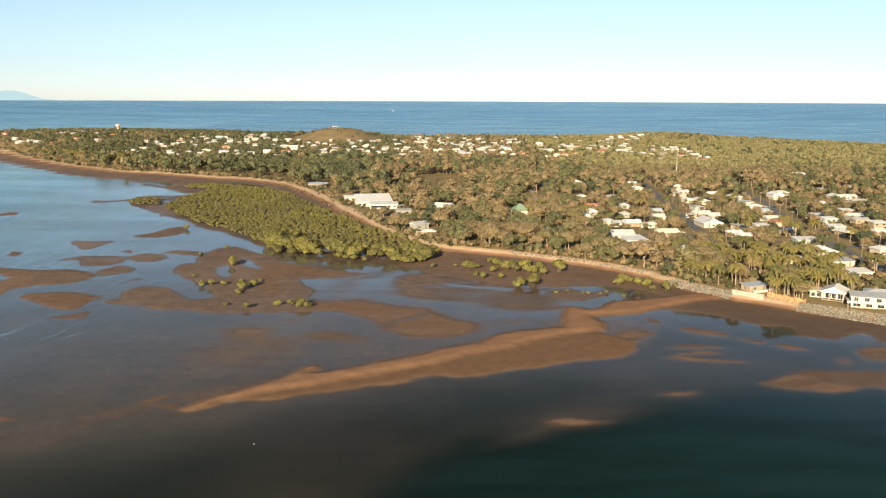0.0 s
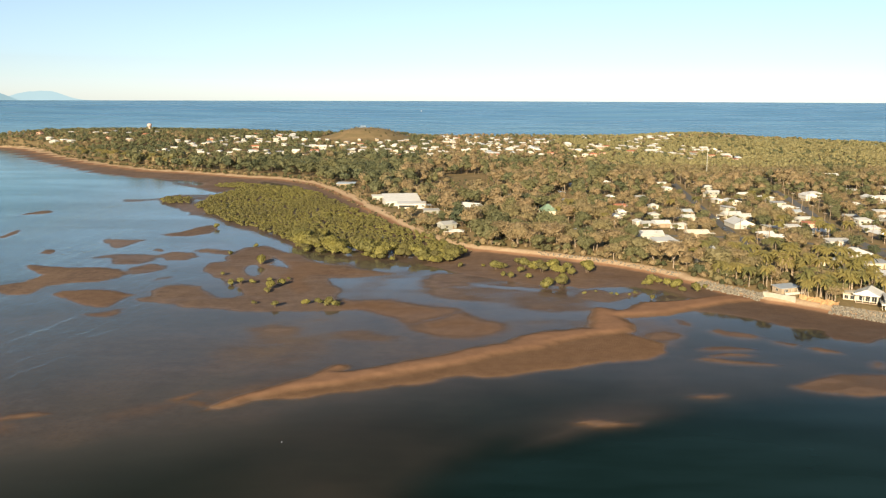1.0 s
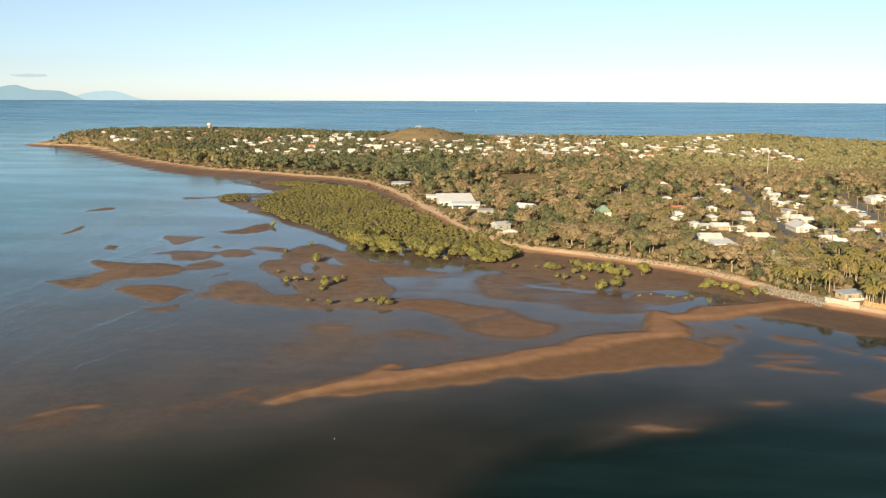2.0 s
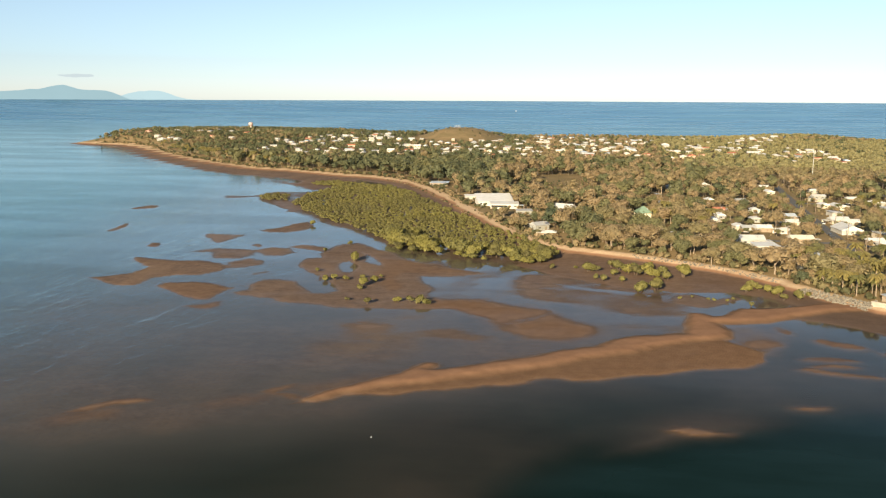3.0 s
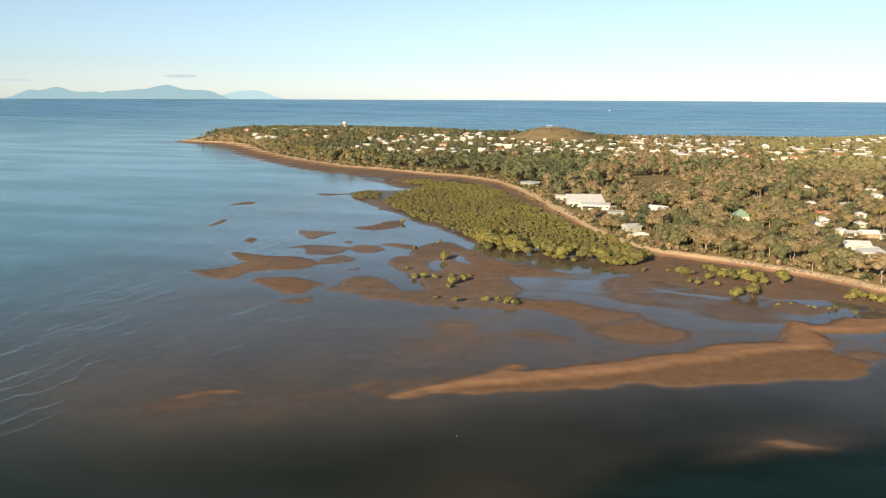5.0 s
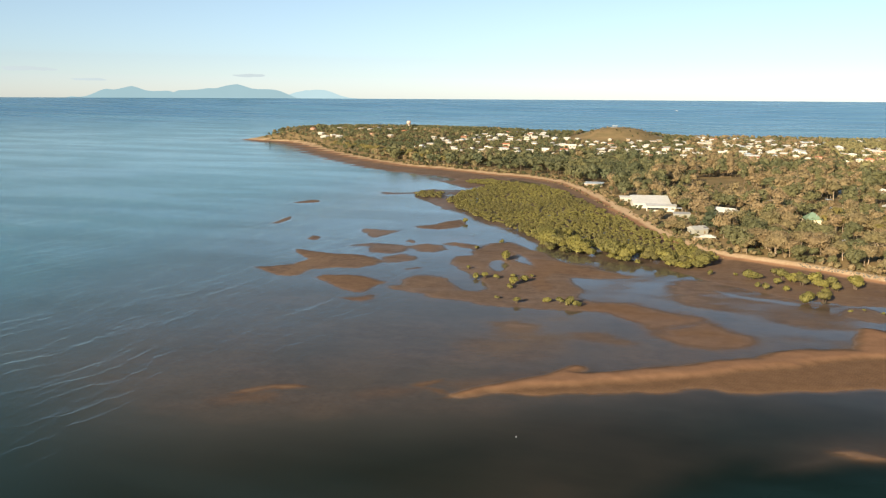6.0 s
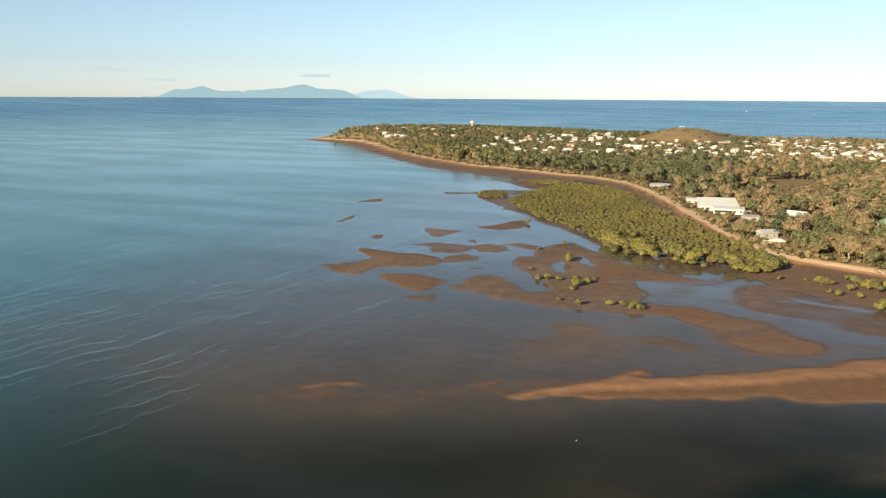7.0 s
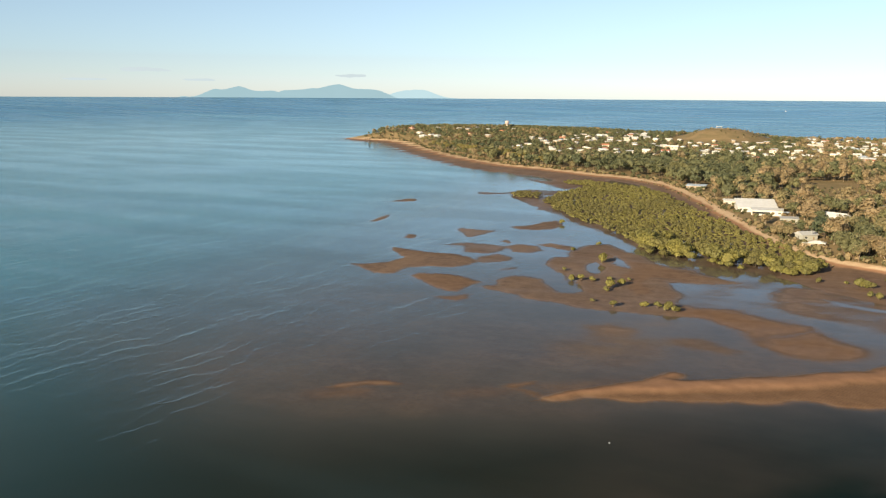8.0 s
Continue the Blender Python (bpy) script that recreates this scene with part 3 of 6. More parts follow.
bar(0.00, 2.2, [(59.3, 225.3), (63.9, 228.1), (70.4, 227.7), (71.4, 225.9), (66.5, 223.6), (61.6, 223.5)], 0.8)
bar(0.00, 1.9, [(24.5, 205.3), (27.7, 208.4), (31.5, 209.7), (35.6, 208.5), (39.7, 207.0), (44.2, 206.7), (42.0, 203.9), (34.6, 201.6), (30.4, 202.0), (28.1, 203.4)], 0.8)
bar(-0.05, 7.0, [(58.0, 309.8), (68.6, 310.0), (75.2, 294.2), (66.3, 273.0), (56.4, 279.6)], 0.6)
bar(0.04, 2.0, [(-124.9, 194.2), (-121.7, 199.4), (-117.2, 204.2), (-111.2, 206.5), (-107.1, 206.3), (-109.6, 203.6), (-116.2, 199.4), (-120.9, 195.1)], 0.8)
bar(-0.05, 5.0, [(-128.0, 189.1), (-120.6, 194.7), (-111.8, 197.9), (-112.3, 192.6), (-122.3, 185.9)], 0.5)
bar(-0.06, 6.0, [(-92.5, 206.1), (-84.3, 212.5), (-78.6, 213.7), (-82.6, 208.3), (-89.7, 203.5)], 0.6)
bar(-0.28, 9.0, [(10.0, 185.6), (13.2, 194.9), (26.2, 214.1), (34.2, 218.4), (47.5, 217.3), (55.5, 213.2), (44.8, 204.0), (29.5, 195.8), (19.4, 189.6)], 0.2)
trough(0.45, 16.0, [(-42.2, 205.8), (-19.7, 220.8), (15.3, 239.6), (40.4, 249.4), (41.9, 171.9), (-20.3, 142.6)])
trough(3.60, 19.0, [(8.5, 179.4), (15.2, 185.6), (29.3, 194.1), (47.2, 202.1), (68.2, 211.3), (92.4, 216.9), (120.3, 222.4), (176.6, 229.9), (113.3, 129.4), (-15.0, 128.6), (-0.3, 162.9)])
trough(0.45, 12.0, [(-5.9, 199.0), (-0.4, 212.6), (11.7, 221.2), (27.8, 228.2), (44.0, 231.2), (53.0, 228.5), (42.7, 223.8), (27.0, 221.4), (14.3, 212.7), (2.4, 197.3)])

pool(0.10, 5.0, [(-324, 818), (-325, 847), (-307, 834), (-288, 816), (-292, 793), (-308, 805)])
pool(0.10, 5.0, [(-298, 825), (-283, 825), (-264, 808), (-246, 792), (-241, 759), (-259, 773), (-278, 788)])
pool(0.10, 5.0, [(-247, 722), (-242, 747), (-226, 728), (-230, 710)])
pool(0.10, 5.0, [(-296, 766), (-276, 758), (-258, 738), (-272, 731)])

EYE_HEIGHT, DIP = 80.0, 0.005


def sea_level(x, y):
    """The sheet of the sea lifts far out, so that its rim lies where the real horizon does."""
    r = np.hypot(x, y)
    k = np.clip((r - 2300) / 2200, 0, 1)
    top = EYE_HEIGHT - DIP * 4500
    lift = top * (3 * k * k - 2 * k ** 3) - DIP * 2200 * (k ** 3 - k * k)
    return np.where(r > 4500, EYE_HEIGHT - DIP * r, lift)


def upland(x, y):
    z = 4 + 12 * np.exp(-(((x + 620) / 290) ** 2 + ((y - 1410) / 250) ** 2)) + 4 * smooth(y, 900, 1400)
    hill = np.exp(-((((x + 178) / 60) ** 2 + ((y - 1480) / 85) ** 2) ** 1.5))
    return z + 18 * hill + 7 * np.exp(-(((x - 395) / 95) ** 2 + ((y - 1540) / 90) ** 2))          # low rise over the ocean beach


def ground_height(x, y):
    """Height of the ground, how far inside the planted land each point lies, and how clean its sand is."""
    pure = np.zeros(x.shape)
    wx, wy = x + 2.6 * fractal(x, y, 11) + 1.6 * fractal(x, y, 3.5), y + 3.4 * fractal(x + 500, y, 11) + 2.0 * fractal(x + 500, y, 3.5)
    bed = -(0.18 + 0.10 * fractal(x, y, 60)) - 0.18 * smooth(-x, 150, 240) * smooth(700 - y, 0, 300) - 2.8 * smooth(-x - 0.10 * y, 190, 420) - 6 * smooth(np.hypot(x, y), 1300, 2000)
    bed = bed - 0.9 * smooth(-y, -150, -60) - 0.24 * smooth(205 + 0.72 * (x + 69) - y, 0, 45) * smooth(x, -90, -40) - 0.12 * smooth(x, 40, 90)
    bed = bed + 0.065 * smooth(x, -140, -60) * smooth(y, 225, 260) * (1 - smooth(y, 430, 480))
    for depth, soft, outline in TROUGHS:
        xs, ys = zip(*outline)
        m = (x > min(xs) - 40) & (x < max(xs) + 40) & (y > min(ys) - 40) & (y < max(ys) + 40)
        d = inside_distance(wx[m], wy[m], outline)
        bed[m] = np.minimum(bed[m], bed[m] - (depth - 0.2) * smooth(d, -soft, soft))
    z = bed
    for height, soft, outline, clean in BARS:
        xs, ys = zip(*outline)
        m = (x > min(xs) - 30) & (x < max(xs) + 30) & (y > min(ys) - 30) & (y < max(ys) + 30)
        d = inside_distance(wx[m], wy[m], outline)
        crest = height * (1 + 0.5 * fractal(x[m], y[m], 18))
        rise = z[m] + (crest - z[m]) * smooth(d, -0.75 * soft, soft)
        z[m] = np.maximum(z[m], rise)
        pure[m] = np.maximum(pure[m], clean * smooth(d, -0.7 * soft, 0.3 * soft))
    for depth, soft, outline in POOLS:
        xs, ys = zip(*outline)
        m = (x > min(xs) - 12) & (x < max(xs) + 12) & (y > min(ys) - 12) & (y < max(ys) + 12)
        z[m] = z[m] + np.minimum(-depth - z[m], 0) * smooth(inside_distance(wx[m], wy[m], outline), -0.6 * soft, soft)
    z = z + (0.12 * fractal(x * 0.45 + y * 0.2, y * 1.2 - x * 0.3, 6, 5) + 0.15 * fractal(x + 40, y * 1.3, 26)) * smooth(z, -0.5, -0.1)
    d = inside_distance(x + 3 * fractal(x, y, 9) + 5 * fractal(x, y, 28), y + 3 * fractal(x + 99, y, 9), LAND)
    out = -d
    wide = 4.5 + 2.4 * smooth(y, 430, 560) - 3.0 * smooth(y, 800, 950) + 3.0 * fractal(x, y, 14)
    beach = np.where(out < wide, 2.4 - 2.04 * out / wide, 0.36 - 0.025 * (out - wide))
    z = np.maximum(z, np.where(out > 0, beach, 2.4 + np.minimum(d * (0.08 + 0.25 * (y > 1200)), upland(x, y) - 2.4)))
    return z, d, pure


GX = np.concatenate([-np.geomspace(5400, 345, 52), np.arange(-340, -205, 2.2), np.arange(-204, 180, 1.15), np.geomspace(182, 5400, 60)])
GY = np.concatenate([np.linspace(-1500, 90, 12), np.arange(100, 190, 2.2), np.arange(190, 440, 1.05), np.arange(440, 640, 3.2), np.arange(640, 1400, 9.0), np.geomspace(1400, 5400, 60)])
XX, YY = np.meshgrid(GX, GY)
SEA = sea_level(XX, YY)
HEIGHT, INLAND, PURE = (a.reshape(XX.shape) for a in ground_height(XX.ravel(), YY.ravel()))


def sheet(name, z, material, skip=None, **attributes):
    rows, cols = XX.shape
    idx = np.arange(rows * cols).reshape(rows, cols)
    quads = np.stack([idx[:-1, :-1], idx[:-1, 1:], idx[1:, 1:], idx[1:, :-1]], -1).reshape(-1, 4)
    if skip is not None:
        quads = quads[~skip[:-1, :-1].ravel()]
    verts = np.stack([XX, YY, z], -1).reshape(-1, 3)
    return new(name, arrays_to_mesh(name, verts, quads, [material], smooth=True, **{k: v.ravel() for k, v in attributes.items()}))


ground = sheet("ground", HEIGHT + SEA, ground_material(), land=smooth(INLAND, -2, 6), clean=PURE)
tagged(ground, "tidal flats, sand spit and dry grassy land behind the beach", "ground", kind="structure")
offshore = smooth(-XX - 0.12 * YY, 70, 280)
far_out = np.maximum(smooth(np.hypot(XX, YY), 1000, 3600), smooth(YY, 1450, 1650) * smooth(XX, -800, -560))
waves = smooth(-XX, 85, 150) * smooth(YY, 110, 160) * (1 - smooth(YY, 520, 900)) * smooth(-HEIGHT, 0.05, 0.25)
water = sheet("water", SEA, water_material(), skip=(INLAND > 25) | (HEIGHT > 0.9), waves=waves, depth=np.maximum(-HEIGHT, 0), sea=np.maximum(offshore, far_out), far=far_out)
tagged(water, "calm shallow water over the flats, blue sea beyond", "water", kind="structure")


def height_at(x, y):
    """Ground height at one place or many, from the sheet."""
    x, y = np.atleast_1d(np.asarray(x, float)), np.atleast_1d(np.asarray(y, float))
    i = np.clip(np.searchsorted(GX, x) - 1, 0, len(GX) - 2)
    j = np.clip(np.searchsorted(GY, y) - 1, 0, len(GY) - 2)
    u, v = (x - GX[i]) / (GX[i + 1] - GX[i]), (y - GY[j]) / (GY[j + 1] - GY[j])
    return (HEIGHT[j, i] * (1 - u) + HEIGHT[j, i + 1] * u) * (1 - v) + (HEIGHT[j + 1, i] * (1 - u) + HEIGHT[j + 1, i + 1] * u) * v


def land_at(x, y):
    i = np.clip(np.searchsorted(GX, np.atleast_1d(x)) - 1, 0, len(GX) - 2)
    j = np.clip(np.searchsorted(GY, np.atleast_1d(y)) - 1, 0, len(GY) - 2)
    return INLAND[j, i]


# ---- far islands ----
def backdrop_glow_material(name, colour):
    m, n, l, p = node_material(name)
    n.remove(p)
    # Glows: distance haze and daylight are put into the emission colour.
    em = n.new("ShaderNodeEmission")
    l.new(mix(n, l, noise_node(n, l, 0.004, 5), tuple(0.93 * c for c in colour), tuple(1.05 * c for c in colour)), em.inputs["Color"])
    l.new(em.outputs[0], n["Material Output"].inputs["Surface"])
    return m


def island(bearing, half, peaks, distance, colour, label):
    """A hazy range of hills: bearing and half width in degrees left of +y; peaks as (part of the width, height, spread)."""
    a = np.linspace(-1, 1, 90)
    high = sum(h * np.exp(-((a - c) / s) ** 2) for c, h, s in peaks) * np.minimum(1, 4 * (1 - np.abs(a))) ** 0.7
    high = high * (1 + 0.10 * fractal(a * 9 + 40, a * 0, 1.0)) + 1.5 * (1 - np.abs(a) ** 4)
    ang = np.radians(bearing - a * half)
    base = EYE_HEIGHT - DIP * distance - 3
    rows = []
    for depth, k in ((0, 0.0), (40, 0.75), (80, 1.0), (130, 0.0)):
        r = distance + depth
        rows.append(np.stack([-r * np.sin(ang), r * np.cos(ang), base + k * (high + 3)], -1))
    verts = np.concatenate(rows)
    idx = np.arange(len(verts)).reshape(4, -1)
    quads = np.stack([idx[:-1, :-1], idx[:-1, 1:], idx[1:, 1:], idx[1:, :-1]], -1).reshape(-1, 4)
    ob = new("distant_island", arrays_to_mesh("distant_island", verts, quads, [backdrop_glow_material("island_haze_glow", colour)], smooth=True))
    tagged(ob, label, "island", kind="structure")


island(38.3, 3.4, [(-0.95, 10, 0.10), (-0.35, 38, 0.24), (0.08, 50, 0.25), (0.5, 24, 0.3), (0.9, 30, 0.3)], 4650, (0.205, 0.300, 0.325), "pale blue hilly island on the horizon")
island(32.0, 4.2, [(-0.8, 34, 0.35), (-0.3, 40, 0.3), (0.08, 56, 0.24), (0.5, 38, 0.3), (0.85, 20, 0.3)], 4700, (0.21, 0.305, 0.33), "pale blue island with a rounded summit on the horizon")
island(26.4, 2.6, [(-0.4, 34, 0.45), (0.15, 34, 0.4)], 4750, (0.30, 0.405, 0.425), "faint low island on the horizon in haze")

# ---- streets ----
def street(name, points, width, label):
    """A strip of asphalt laid on the ground along points."""
    bm = bmesh.new()
    pts = []
    for (x0, y0), (x1, y1) in zip(points, points[1:]):
        steps = max(2, int(math.hypot(x1 - x0, y1 - y0) / 6))
        pts += [(x0 + (x1 - x0) * k / steps, y0 + (y1 - y0) * k / steps) for k in range(steps)]
    pts.append(points[-1])
    rows = []
    for i, (x, y) in enumerate(pts):
        a, b = pts[max(i - 1, 0)], pts[min(i + 1, len(pts) - 1)]
        dx, dy = b[0] - a[0], b[1] - a[1]
        n = math.hypot(dx, dy)
        z = float(max(height_at(x + k * dy / n, y - k * dx / n)[0] for k in (-width / 2, 0, width / 2)))
        rows.append([bm.verts.new((x + s * width / 2 * dy / n, y - s * width / 2 * dx / n, z + dz)) for s, dz in ((-1.02, -0.4), (-1, 0.06), (0, 0.12), (1, 0.06), (1.02, -0.4))])
    for r0, r1 in zip(rows, rows[1:]):
        for k in range(4):
            bm.faces.new((r0[k], r0[k + 1], r1[k + 1], r1[k]))
    me = bpy.data.meshes.new(name)
    bm.to_mesh(me)
    bm.free()
    me.materials.append(ASPHALT)
    return tagged(new(name, me), label, "road", kind="structure")


STREETS = [[(137, 392), (147, 474), (158, 579), (174, 714), (190, 850)],
           [(198, 375), (206, 440), (211, 492), (245, 674), (262, 790)],
           [(60, 470), (100, 478), (147, 474), (206, 440), (300, 430)],
           [(90, 660), (168, 655), (240, 650), (330, 640)]]
for line in STREETS:
    street("road", line, 5.6, "grey asphalt suburban street between houses and trees")

# ---- houses ----
ROOFS = {"w": (WHITE_ROOF, "white metal"), "g": (GREY_ROOF, "grey metal"), "c": (CREAM_ROOF, "cream metal"), "b": (BLUE_ROOF, "blue-grey metal"),
         "r": (RED_ROOF, "red tiled"), "o": (RED_ROOF, "orange tiled"), "y": (YELLOW_ROOF, "yellow"), "n": (GREEN_ROOF, "green metal")}
PLOTS = []          # x, y, radius, kept-low reach: trees keep clear of these


def roof_mesh(w, d, eave, rise, shape, thick=0.18):
    """Hip, gable or low skillion roof with eaves and thickness, its underside at z = 0."""
    hw, hd = w / 2 + eave, d / 2 + eave
    bm = bmesh.new()
    if shape == "skillion":
        low = [(-hw, -hd, 0), (hw, -hd, 0), (hw, hd, rise), (-hw, hd, rise)]
        a = [bm.verts.new(p) for p in low]
        b = [bm.verts.new((x, y, z + thick)) for x, y, z in low]
        bm.faces.new(a[::-1]), bm.faces.new(b)
        for k in range(4):
            bm.faces.new((a[k], a[(k + 1) % 4], b[(k + 1) % 4], b[k]))
        return bm
    inset = hd * 0.95 if shape == "hip" else 0.0
    inset = min(inset, hw * 0.9)
    base = [bm.verts.new(p) for p in ((-hw, -hd, 0), (hw, -hd, 0), (hw, hd, 0), (-hw, hd, 0))]
    lip = [bm.verts.new(p) for p in ((-hw, -hd, thick), (hw, -hd, thick), (hw, hd, thick), (-hw, hd, thick))]
    r0, r1 = bm.verts.new((-hw + inset, 0, rise + thick)), bm.verts.new((hw - inset, 0, rise + thick))
    bm.faces.new(base[::-1])
    for k in range(4):
        bm.faces.new((base[k], base[(k + 1) % 4], lip[(k + 1) % 4], lip[k]))
    bm.faces.new((lip[0], lip[1], r1, r0)), bm.faces.new((lip[2], lip[3], r0, r1))
    bm.faces.new((lip[1], lip[2], r1)), bm.faces.new((lip[3], lip[0], r0))
    return bm


def window_unit(parent, x, y, z, w, h, turn):
    """A framed window let into a wall; its face looks along -y before the turn."""
    bm = bmesh.new()
    t = 0.09
    block(bm, -w / 2, w / 2, -0.05, 0.03, -h / 2, -h / 2 + t), block(bm, -w / 2, w / 2, -0.05, 0.03, h / 2 - t, h / 2)
    block(bm, -w / 2, -w / 2 + t, -0.05, 0.03, -h / 2 + t, h / 2 - t), block(bm, w / 2 - t, w / 2, -0.05, 0.03, -h / 2 + t, h / 2 - t)
    block(bm, -0.03, 0.03, -0.045, 0.03, -h / 2 + t, h / 2 - t)
    frame_part = part("window", bm, WHITE_WALL, parent, "", pose(x, y, z, 0, 0, turn))
    part("pane", box(-w / 2 + t, w / 2 - t, -0.02, 0.02, -h / 2 + t, h / 2 - t), GLASS, frame_part, "dark glass pane")


FAR_LINE = 850


def house(x, y, w, roof_key, turn, d=None, storey=2.7, stilts=0.0, shape=None, wall=None, rise=None, veranda=False, group="", label="", glaze=None):
    pick = random.Random(int(x * 31 + y * 17))
    d = d or w * pick.uniform(0.6, 0.8)
    shape = shape or pick.choice(["hip", "gable", "gable", "skillion"])
    rise = rise or (0.7 if shape == "skillion" else d * pick.uniform(0.16, 0.24))
    wall = wall or pick.choice([WHITE_WALL, CREAM_WALL, TAN_WALL, GREY_WALL])
    tone = {CREAM_WALL: "cream", TAN_WALL: "tan brick", GREY_WALL: "grey-green", PINK_WALL: "pink", ORANGE_WALL: "orange brick"}.get(wall, "white")
    roof, words = ROOFS[roof_key]
    label_given = bool(label)
    z = float(height_at(x, y)[0])
    label = label or f"{'raised ' if stilts else 'single-storey '}{tone} house with a {words} {shape} roof among trees"
    ob = thing("house", x, y, z - 0.1, turn, label, "house", group)
    base = 0.1 + stilts
    wall_part = part("wall", box(-w / 2, w / 2, -d / 2, d / 2, 0.0 if not stilts else base, base + storey), wall, ob)
    roof_ob = part("roof", roof_mesh(w, d, 0.5, rise, shape), roof, ob, f"{words} {shape} roof", pose(0, 0, base + storey + 0.002))
    if stilts:
        part("undercroft", box(-w / 2 + 1.2, w / 2 - 1.2, -d / 2 + 1.2, d / 2 - 1.0, 0.0, base), CREAM_WALL, ob)
        for px in (-w / 2 + 0.3, 0, w / 2 - 0.3):
            for py in (-d / 2 + 0.3, d / 2 - 0.3):
                part("post", box(px - 0.09, px + 0.09, py - 0.09, py + 0.09, 0.0, base), TIMBER, ob)
    count = max(2, int(w / 3.4))
    for k in range(count):
        wx = -w / 2 + w * (k + 0.5) / count
        if k == count // 2 and not stilts:
            part("door", box(wx - 0.45, wx + 0.45, -d / 2 - 0.05, -d / 2 + 0.05, base, base + 2.05), TIMBER, ob, "timber front door")
        else:
            window_unit(ob, wx, -d / 2 - 0.01, base + storey * 0.56, glaze[0] if glaze else min(1.7, w / count * 0.55), glaze[1] if glaze else 1.15, 0)
    for side, ang in ((-1, -90), (1, 90)) if y < FAR_LINE else ():
        window_unit(ob, side * (w / 2 + 0.01), 0, base + storey * 0.56, 1.4, 1.1, ang)
    if veranda:
        part("deck", box(-w / 2, w / 2, -d / 2 - 2.2, -d / 2 - 0.01, base - 0.2, base), TIMBER, ob)
        part("balustrade", box(-w / 2, w / 2, -d / 2 - 2.2, -d / 2 - 2.12, base + 0.004, base + 0.95), WHITE_WALL, ob)
        for k in range(4):
            px = -w / 2 + 0.1 + (w - 0.2) * k / 3
            part("post", box(px - 0.07, px + 0.07, -d / 2 - 2.1, -d / 2 - 1.96, base + 0.96, base + storey - 0.05), WHITE_WALL, ob)
    if y < 720 and not label_given and pick.random() < 0.8:
        side, ww, wd = pick.choice((-1, 1)), w * pick.uniform(0.3, 0.5), d * pick.uniform(0.5, 0.85)
        x0, x1 = (w / 2 + 0.01, w / 2 + ww) if side > 0 else (-w / 2 - ww, -w / 2 - 0.01)
        top, tint = base + storey * pick.uniform(0.72, 0.9), pick.choice((WHITE_ROOF, GREY_ROOF, CREAM_ROOF))
        part("carport_roof", box(x0, x1, -d / 2, -d / 2 + wd, top, top + 0.16), tint, ob, "flat metal carport roof")
        for px in (x0 + 0.2, x1 - 0.2):
            part("post", box(px - 0.07, px + 0.07, -d / 2 + 0.1, -d / 2 + 0.24, 0.0, top - 0.002), TIMBER, ob)
        part("back_wall", box(x0 + 0.1, x1 - 0.1, -d / 2 + wd - 0.2, -d / 2 + wd - 0.05, 0.0, top - 0.002), wall, ob)
    if y < FAR_LINE and shape != "skillion":
        part("vent", box(w * 0.18, w * 0.18 + 0.5, -d * 0.3, -d * 0.3 + 0.5, base + storey + 0.1, base + storey + rise * 0.6 + 0.7), STEEL, ob, "small roof vent")
    PLOTS.append((x, y, max(w, d) * 0.55 + 1.0))
    return ob


GROVE = [(-108, 740, 16, "b"), (-8, 478, 8, "w"), (28, 649, 7, "w"), (35, 619, 7, "w"), (57, 476, 9, "w"), (86, 719, 10, "g"), (101, 748, 9, "w"), (117, 759, 10, "w"), (71, 674, 7, "b"), (70, 621, 7, "b"), (105, 647, 7, "w"), (103, 595, 7, "r"), (96, 550, 7, "w"), (89, 531, 7, "w"), (101, 516, 8, "w"), (105, 509, 8, "g"), (113, 511, 10, "w"), (98, 467, 13, "w"), (101, 448, 12, "w"), (165, 751, 8, "w"), (158, 698, 9, "w"), (127, 648, 7, "g"), (126, 595, 7, "w"), (117, 550, 7, "w"), (139, 565, 11, "b"), (135, 537, 9, "w"), (124, 505, 7, "w"), (125, 474, 12, "c")]
ROWS_WEST = [(195, 713, 8, "w"), (187, 670, 9, "w"), (180, 631, 9, "w"), (188, 624, 14, "w"), (175, 587, 10, "w"), (167, 552, 11, "w"), (160, 513, 17, "w"), (173, 544, 11, "w"), (211, 671, 8, "w"), (222, 651, 11, "w"), (218, 615, 10, "g"), (216, 592, 10, "w"), (212, 567, 8, "b"), (206, 534, 9, "w"), (174, 497, 10, "w"), (162, 473, 8, "w"), (164, 463, 8, "w"), (202, 514, 8, "r"), (197, 484, 8, "w"), (187, 501, 8, "w"), (121, 423, 7, "w"), (122, 406, 11, "g"), (106, 418, 7, "y"), (107, 395, 7, "g")]
ROWS_EAST = [(268, 681, 11, "w"), (253, 652, 11, "w"), (339, 824, 14, "w"), (309, 704, 8, "w"), (300, 654, 12, "w"), (310, 654, 10, "w"), (304, 625, 13, "c"), (270, 572, 8, "w"), (262, 543, 11, "w"), (252, 515, 9, "g"), (270, 610, 8, "w"), (230, 498, 9, "w"), (226, 478, 10, "w"), (257, 503, 9, "w"), (247, 479, 9, "w"), (240, 548, 8, "g"), (235, 519, 8, "w"), (346, 728, 8, "w"), (383, 780, 9, "w"), (404, 792, 11, "w")]
SHORE = [(192, 450, 12, "w"), (185, 414, 16, "w"), (164, 392, 9, "b"), (164, 377, 9, "w"), (184, 390, 10, "g"), (174, 371, 9, "b"), (179, 364, 11, "w"), (218, 421, 9, "w"), (216, 400, 12, "w"), (265, 492, 11, "w"), (204, 372, 11, "g")]
